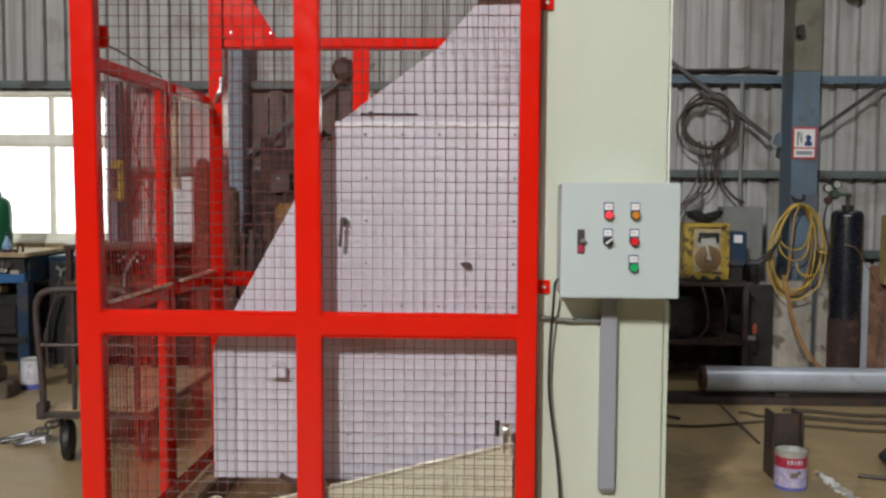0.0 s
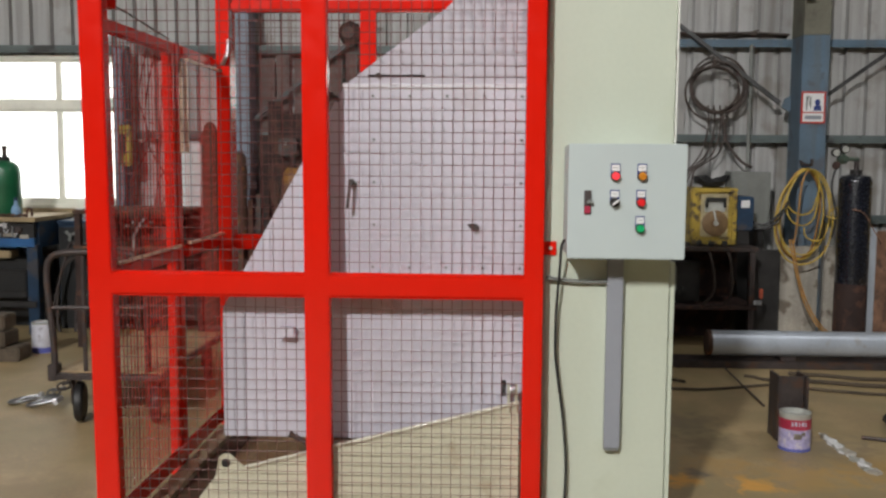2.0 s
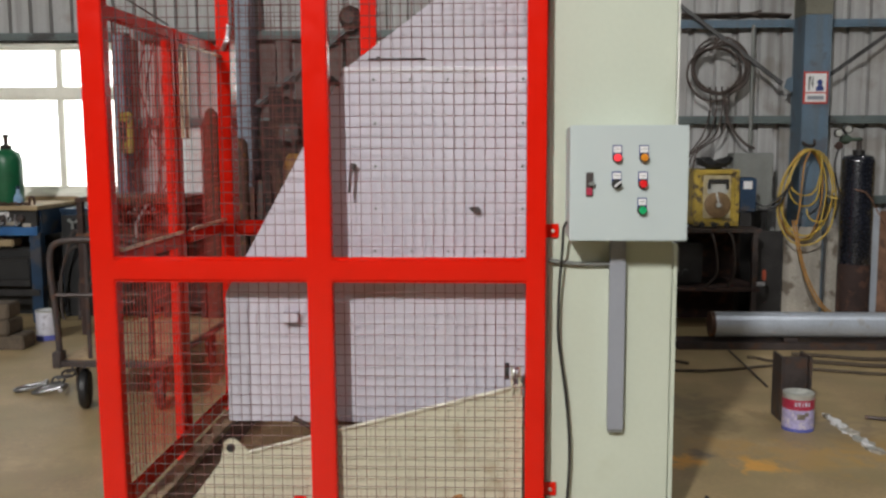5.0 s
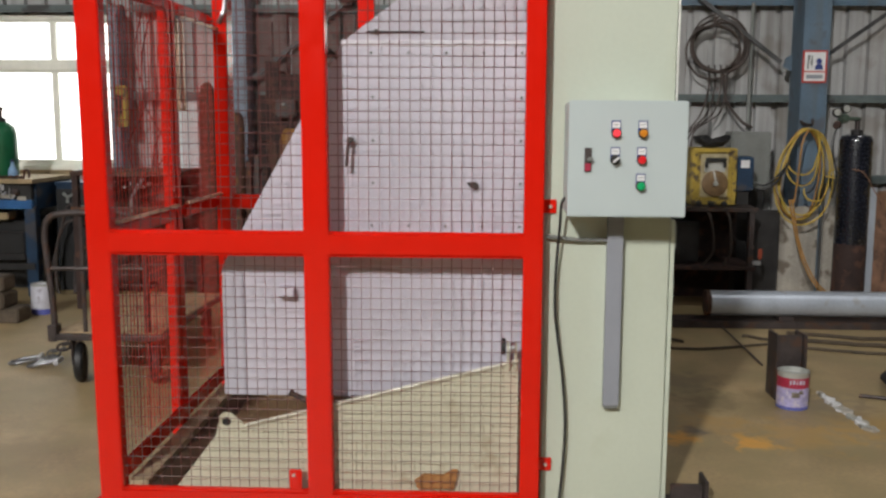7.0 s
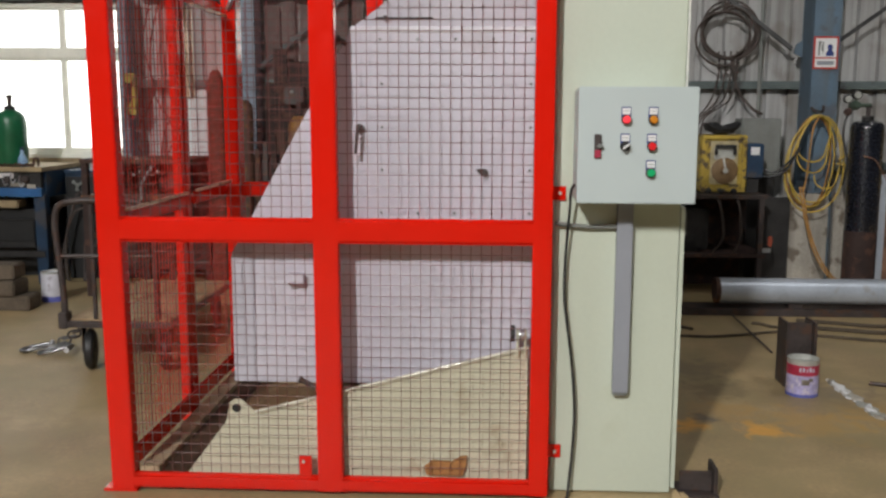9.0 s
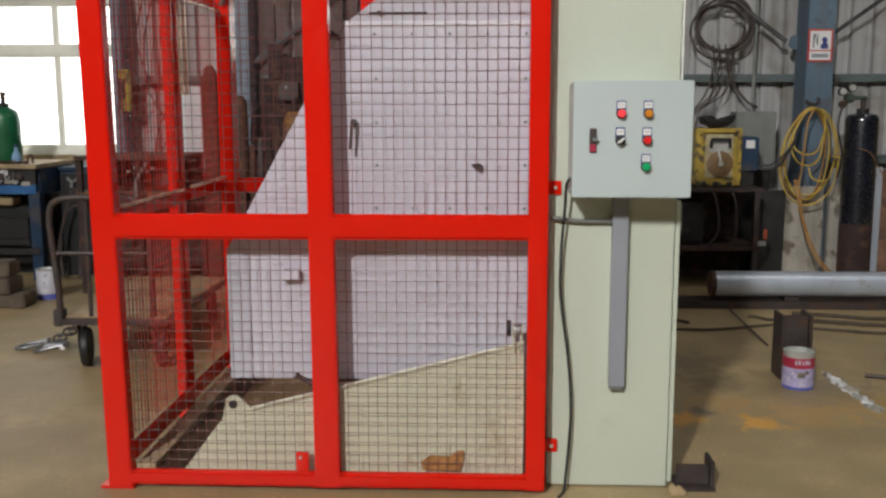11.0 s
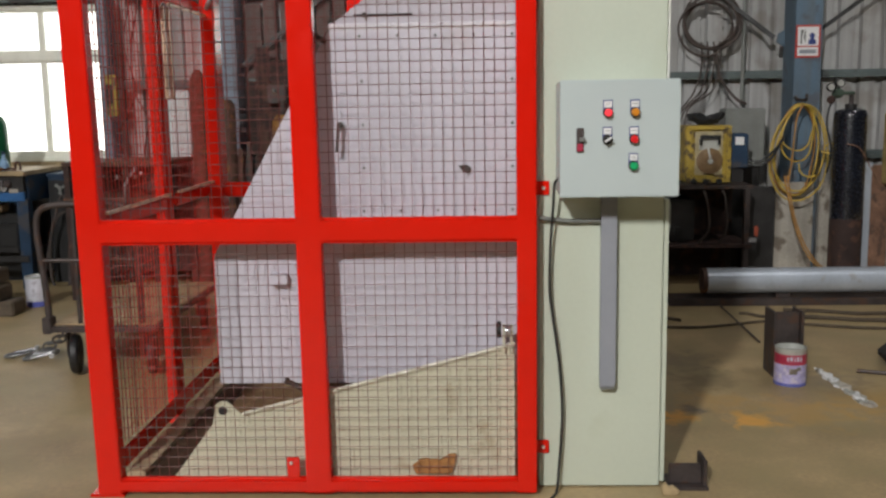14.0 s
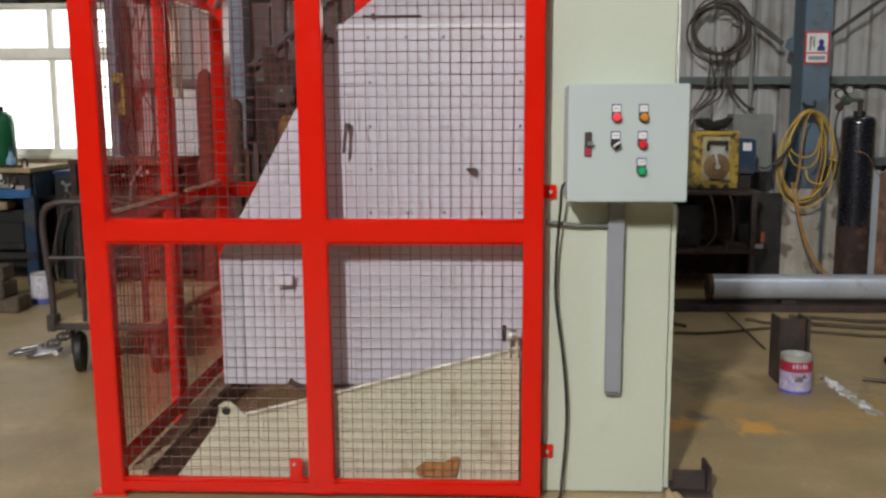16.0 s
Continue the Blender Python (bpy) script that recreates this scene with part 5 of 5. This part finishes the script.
for k, (x, h, w, lean) in enumerate(((-2.84, 0.93, 0.10, 0.05), (-2.72, 0.80, 0.16, -0.06), (-2.62, 0.88, 0.09, 0.10))):
    part("hose", sweep(curve(((x - w - lean, 3.70, 0.02), (x - w * 1.2, 3.74, 0.35 * h), (x - w * 0.7 + lean, 3.76, 0.8 * h), (x + lean, 3.78, h), (x + w * 0.9 + lean, 3.80 - lean, 0.83 * h), (x + w * 0.8, 3.76, 0.5 * h), (x + w * 1.3 - lean, 3.72, 0.02))), 0.012, 7), OLDHOSE if k % 2 else DARKSTEEL, heap, smooth=True)

carry(0.942, (-1.75, 1.76, 0), (-1.66, 1.658, 0))
tr = thing("platform_trolley", (-1.6, 1.7, 0), "dark steel platform trolley with a bent tube handle", "trolley")
hd = curve(((-1.848, 1.70, 0.30), (-1.855, 1.70, 0.50), (-1.873, 1.70, 0.70), (-1.881, 1.70, 0.87), (-1.853, 1.70, 0.955), (-1.76, 1.70, 0.985), (-1.55, 1.72, 0.985), (-1.45, 1.72, 0.985), (-1.35, 1.72, 0.95), (-1.32, 1.72, 0.85), (-1.32, 1.72, 0.30)))
part("handle", sweep(hd, 0.019, 10), DARKSTEEL, tr, "dull grey bent tube handle", True)
part("handle_rung", sweep([(-1.870, 1.70, 0.67), (-1.32, 1.72, 0.67)], 0.012, 8), DARKSTEEL, tr, smooth=True)
for x in (-1.68,):
    part("upright", sweep([(x, 1.72, 0.30), (x, 1.72, 0.975)], 0.013, 8), DARKSTEEL, tr, smooth=True)
part("deck", box(-1.865, -1.22, 1.66, 3.0, 0.262, 0.296, 0.006), DARKSTEEL, tr)
part("deck_board", box(-1.848, -1.24, 1.70, 2.98, 0.2965, 0.303, 0.003), DECK, tr, "dusty tan plywood deck board")
part("corner_socket", box(-1.875, -1.825, 1.655, 1.735, 0.255, 0.35, 0.005), DARKSTEEL, tr)
for x, y in ((-1.735, 1.76), (-1.29, 1.76), (-1.735, 2.8), (-1.29, 2.8)):
    w = part("wheel", lathe(((0.03, -0.022), (0.05, -0.020), (0.05, 0.020), (0.03, 0.022)), (x, y, 0.115), 20, (1, 0.25, 0)), DARKSTEEL, tr, smooth=True)
    part("tyre", lathe(((0.05, -0.024), (0.100, -0.026), (0.113, -0.015), (0.115, 0), (0.113, 0.015), (0.100, 0.026), (0.05, 0.024)), (x, y, 0.115), 28, (1, 0.25, 0)), BLACK, tr, "black rubber tyre", True)
    part("fork", box(x - 0.045, x - 0.036, y - 0.02, y + 0.02, 0.10, 0.261, 0.002), DARKSTEEL, tr)
carry(0.92, (-2.20, 2.15, 0), (-2.01, 1.997, 0))
cl = thing("lifting_clamp", (-2.2, 2.15, 0), "silver steel lifting clamp and shackle lying on the floor", "clamp")
for cx, cy, turn, lift in ((-2.27, 2.14, 0.35, 0.05), (-2.12, 2.06, 0.15, 0.07)):
    c, sn = math.cos(turn), math.sin(turn)
    bow = [(0.05, -0.035), (-0.02, -0.045), (-0.09, -0.045), (-0.13, -0.015), (-0.13, 0.015), (-0.09, 0.045), (-0.02, 0.045), (0.05, 0.035)]
    part("shackle_bow", sweep(curve([(cx + c * u - sn * v, cy + sn * u + c * v, 0.018 + max(0, (u + 0.14)) * lift * 3) for u, v in bow]), 0.0105, 8), CAST, cl, smooth=True)
    part("shackle_pin", sweep([(cx + c * 0.05 - sn * -0.06, cy + sn * 0.05 + c * -0.06, 0.045), (cx + c * 0.05 - sn * 0.06, cy + sn * 0.05 + c * 0.06, 0.045)], 0.016, 10), STEEL, cl, "bright steel pin", True)
for k in range(6):
    x, y, z = -2.17 + 0.045 * k, 2.15 - 0.025 * k, 0.05 + 0.028 * k
    loop = [(x + 0.042 * math.cos(a) - 0.01 * math.sin(a) * (k % 2), y + 0.022 * math.sin(a) * (1 - k % 2), z + 0.012 * math.cos(a) + 0.022 * math.sin(a) * (k % 2)) for a in [2 * math.pi * i / 12 for i in range(13)]]
    part("chain_link", sweep(loop, 0.0075, 6), DARKSTEEL if k > 2 else CAST, cl, smooth=True)
carry(0.872, (-3.30, 3.50, 0), (-2.865, 3.099, 0))
cr = thing("timber_stack", (-3.3, 3.4, 0), "dark weathered timber blocks stacked on the floor", "timber")
for k, (x, z, w) in enumerate(((-3.40, 0.0, 0.30), (-3.46, 0.125, 0.27), (-3.42, 0.25, 0.20))):
    part("block", box(x - 0.6, x + w, 3.45, 3.68, z, z + 0.12, 0.012, turn=Matrix.Rotation((0.02, -0.06, 0.05)[k], 4, "Z")), TIMBER, cr)

carry()
hz = thing("motor_housing", (-0.60, 4.80, 2.47), "dark brown motor housing with a chamfered cover on the wall", "motor")
part("bracket", box(-0.64, -0.56, 4.70, 4.895, 2.36, 2.40, 0.004), DARKSTEEL, hz)
part("body", lathe(((0.085, 0), (0.10, 0.012), (0.10, 0.10), (0.085, 0.115), (0, 0.118)), (-0.60, 4.79, 2.47), 8, (0.1, -1, 0)), DARKRUST, hz)
part("cover", lathe(((0.055, 0), (0.05, 0.012), (0, 0.014)), (-0.605, 4.675, 2.47), 14, (0.1, -1, 0)), DARKSTEEL, hz, smooth=True)
carry(1.01, (-2.0, 3.0, 1.2), (-2.09, 3.6, 1.01))
# ---- things seen through the cage ----
ic = thing("hoist_pendant", (-2.41, 3.99, 1.54), "yellow and black control pendant hanging on the post", "pendant")
part("body", box(-2.425, -2.325, 3.94, 3.985, 1.54, 1.88, 0.01), YELLOW, ic)
part("button_plate", box(-2.418, -2.365, 3.93, 3.939, 1.645, 1.80, 0.003), BLACK, ic, "black button plate")
for z in (1.68, 1.72, 1.76):
    part("button", lathe(((0.014, 0), (0.014, 0.006), (0, 0.008)), (-2.392, 3.9295, z), 10, (0, -1, 0)), DARKSTEEL, ic, smooth=True)
tbl = thing("steel_rack", (-2.0, 3.3, 0), "brown rusty steel rack cluttered with tools", "rack")
for z0, z1 in ((1.195, 1.225), (0.93, 0.96)):
    part("shelf", box(-2.42, -1.62, 3.0, 3.6, z0, z1, 0.003), RUST, tbl)
for x in (-2.39, -1.95, -1.65):
    for y in (3.03, 3.57):
        part("leg", box(x - 0.022, x + 0.022, y - 0.022, y + 0.022, 0, 1.194, 0.003), DARKRUST, tbl)
# dark backing added to cover the pale wall behind the rack
part("back_panel", box(-2.38, -1.66, 3.55, 3.56, 0.32, 1.19, 0), DARKRUST, tbl)
part("brace", bar((-2.38, 3.02, 0.62), (-2.02, 3.02, 0.925), 0.03, 0.02, 0.002), RUST, tbl)
vz = thing("chain_hoist", (-1.95, 3.3, 0.96), "heap of steel hoist parts with bright silver pieces", "hoist")
part("block", lathe(((0.10, 0), (0.13, 0.04), (0.12, 0.12), (0.06, 0.16), (0, 0.17)), (-1.80, 3.3, 0.961), 14), DARKSTEEL, vz, smooth=True)
for k in range(5):
    part("link", lathe(((0.007, 0), (0.014, 0.006), (0.007, 0.012)), (-2.03 + 0.045 * k, 3.05, 1.11 + 0.025 * (k % 3)), 10, (0.3, -1, 0.4)), STEEL, vz, smooth=True)
part("bar", sweep(curve(((-1.88, 3.02, 1.18), (-1.93, 3.0, 1.10), (-1.96, 2.99, 1.03), (-1.965, 2.99, 0.93))), 0.012, 8), STEEL, vz, smooth=True)
wb = thing("machine_stand", (-1.1, 3.7, 0), "dark greasy steel machine stand behind the cage", "machine")
part("body", box(-1.36, -0.55, 3.62, 4.0, 0.0, 1.22, 0.02), DARK, wb)
part("hood", lathe(((0.06, 0), (0.065, 0.5), (0.06, 0.62), (0.03, 0.66), (0, 0.665)), (-1.32, 3.55, 1.0), 14), RUST, wb, smooth=True)
part("column", box(-1.36, -1.28, 3.49, 3.61, 0.0, 0.999, 0.01), RUST, wb)
part("panel", box(-1.22, -0.45, 3.80, 3.98, 1.221, 1.80, 0.01), DARKRUST, wb)
part("switch_box", box(-1.04, -0.89, 3.70, 3.799, 1.63, 1.77, 0.008), DARKSTEEL, wb)
part("dial", lathe(((0.014, 0), (0.014, 0.012), (0, 0.013)), (-0.98, 3.699, 1.73), 14, (0, -1, 0)), GREYBOX, wb, smooth=True)
for x, mt in ((-1.24, RUST), (-1.17, DARKSTEEL), (-1.10, DARKRUST), (-1.03, RUST)):
    solo("stock_strip", box(x - 0.018, x + 0.018, 3.56, 3.58, 0.0, 1.38 + 0.7 * (x + 1.1), 0.003), mt, "long strip of stock standing upright", "strip", "strips behind the cage")
# dark strips added to darken the wall seen through the cage
for x0, x1, z, mt in ((-1.19, -1.08, 2.08, DARKRUST), (-1.07, -0.90, 1.98, DARKRUST), (-0.80, -0.70, 2.02, DARKRUST), (-0.64, -0.42, 1.92, DARKRUST)):
    solo("filler_sheet", box(x0, x1, 4.003, 4.02 + 0.02 * (x1 - x0), 0.0, z, 0.003), mt, "dark sheet strip added to darken the wall behind the cage", "sheet", "sheets behind the cage")
g2 = gas_cylinder(-0.86, 3.40, 0.09, 1.53, RUSTPANEL, "brown gas cylinder with an orange shoulder cap")
part("cap_band", lathe(((0.081, 0), (0.091, 0.0), (0.086, 0.05), (0.066, 0.095), (0.044, 0.12), (0.037, 0.12)), (-0.86, 3.40, 1.422), 24), ORANGECAP, g2, "orange painted shoulder", True)
# dark sheet added over a pale gap
solo("filler_sheet", box(-1.64, -1.37, 3.66, 3.68, 0.0, 1.15, 0.003), DARKRUST, "short dark sheet added to fill the gap between rack and machine", "sheet", "sheets behind the cage")
rl = thing("canvas_roll", (-1.58, 3.55, 0), "brown canvas roll standing upright", "roll")
part("roll", lathe(((0.060, 0), (0.070, 0.05), (0.064, 0.5), (0.070, 0.9), (0.062, 1.3), (0.068, 1.6), (0.062, 1.78), (0.045, 1.86), (0.018, 1.89), (0, 1.89)), (-1.53, 3.50, 0), 18), CANVAS, rl, smooth=True)
part("strap", lathe(((0.062, 0), (0.070, 0.0), (0.070, 0.03), (0.062, 0.03)), (-1.53, 3.50, 1.25), 18), RUST, rl, smooth=True)
# white board added in place of the brightly lit cladding
solo("lit_wall_board", box(-1.79, -1.63, 3.58, 3.595, 1.2255, 1.74, 0.002), LABEL, "white board on the rack standing for the lit wall behind", "sheet")
carry(0.985, (0.05, 4.30, 2.0), (-0.025, 4.90, 1.75))
random.seed(8)
# brown strips added over the cladding to stand for its shade
for k in range(8):
    x = -1.335 + 0.152 * k
    solo("shade_sheet", box(x, x + 0.135 - 0.02 * (k % 3), 4.212, 4.220, 1.899, 2.53 + 0.03 * (k % 2), 0.002), SHADEBROWN, "brown sheet strip on the wall girt, added as shade on the wall", "sheet", "sheets on the girt")
for k in range(4):
    x = -2.34 + 0.08 * k
    solo("hanging_cable", sweep(curve(((x + 0.05, 4.15, 2.62), (x + random.uniform(-.05, .05), 4.13, 2.2), (x + random.uniform(-.06, .06), 4.12, 1.8), (x + random.uniform(-.14, .14), 4.10, 1.4), (x + random.uniform(-.2, .2), 4.05, 1.0))), 0.007, 6), WIRE, "reddish cable hanging down the wall", "cable", "cables on the wall", smooth=True)
carry()
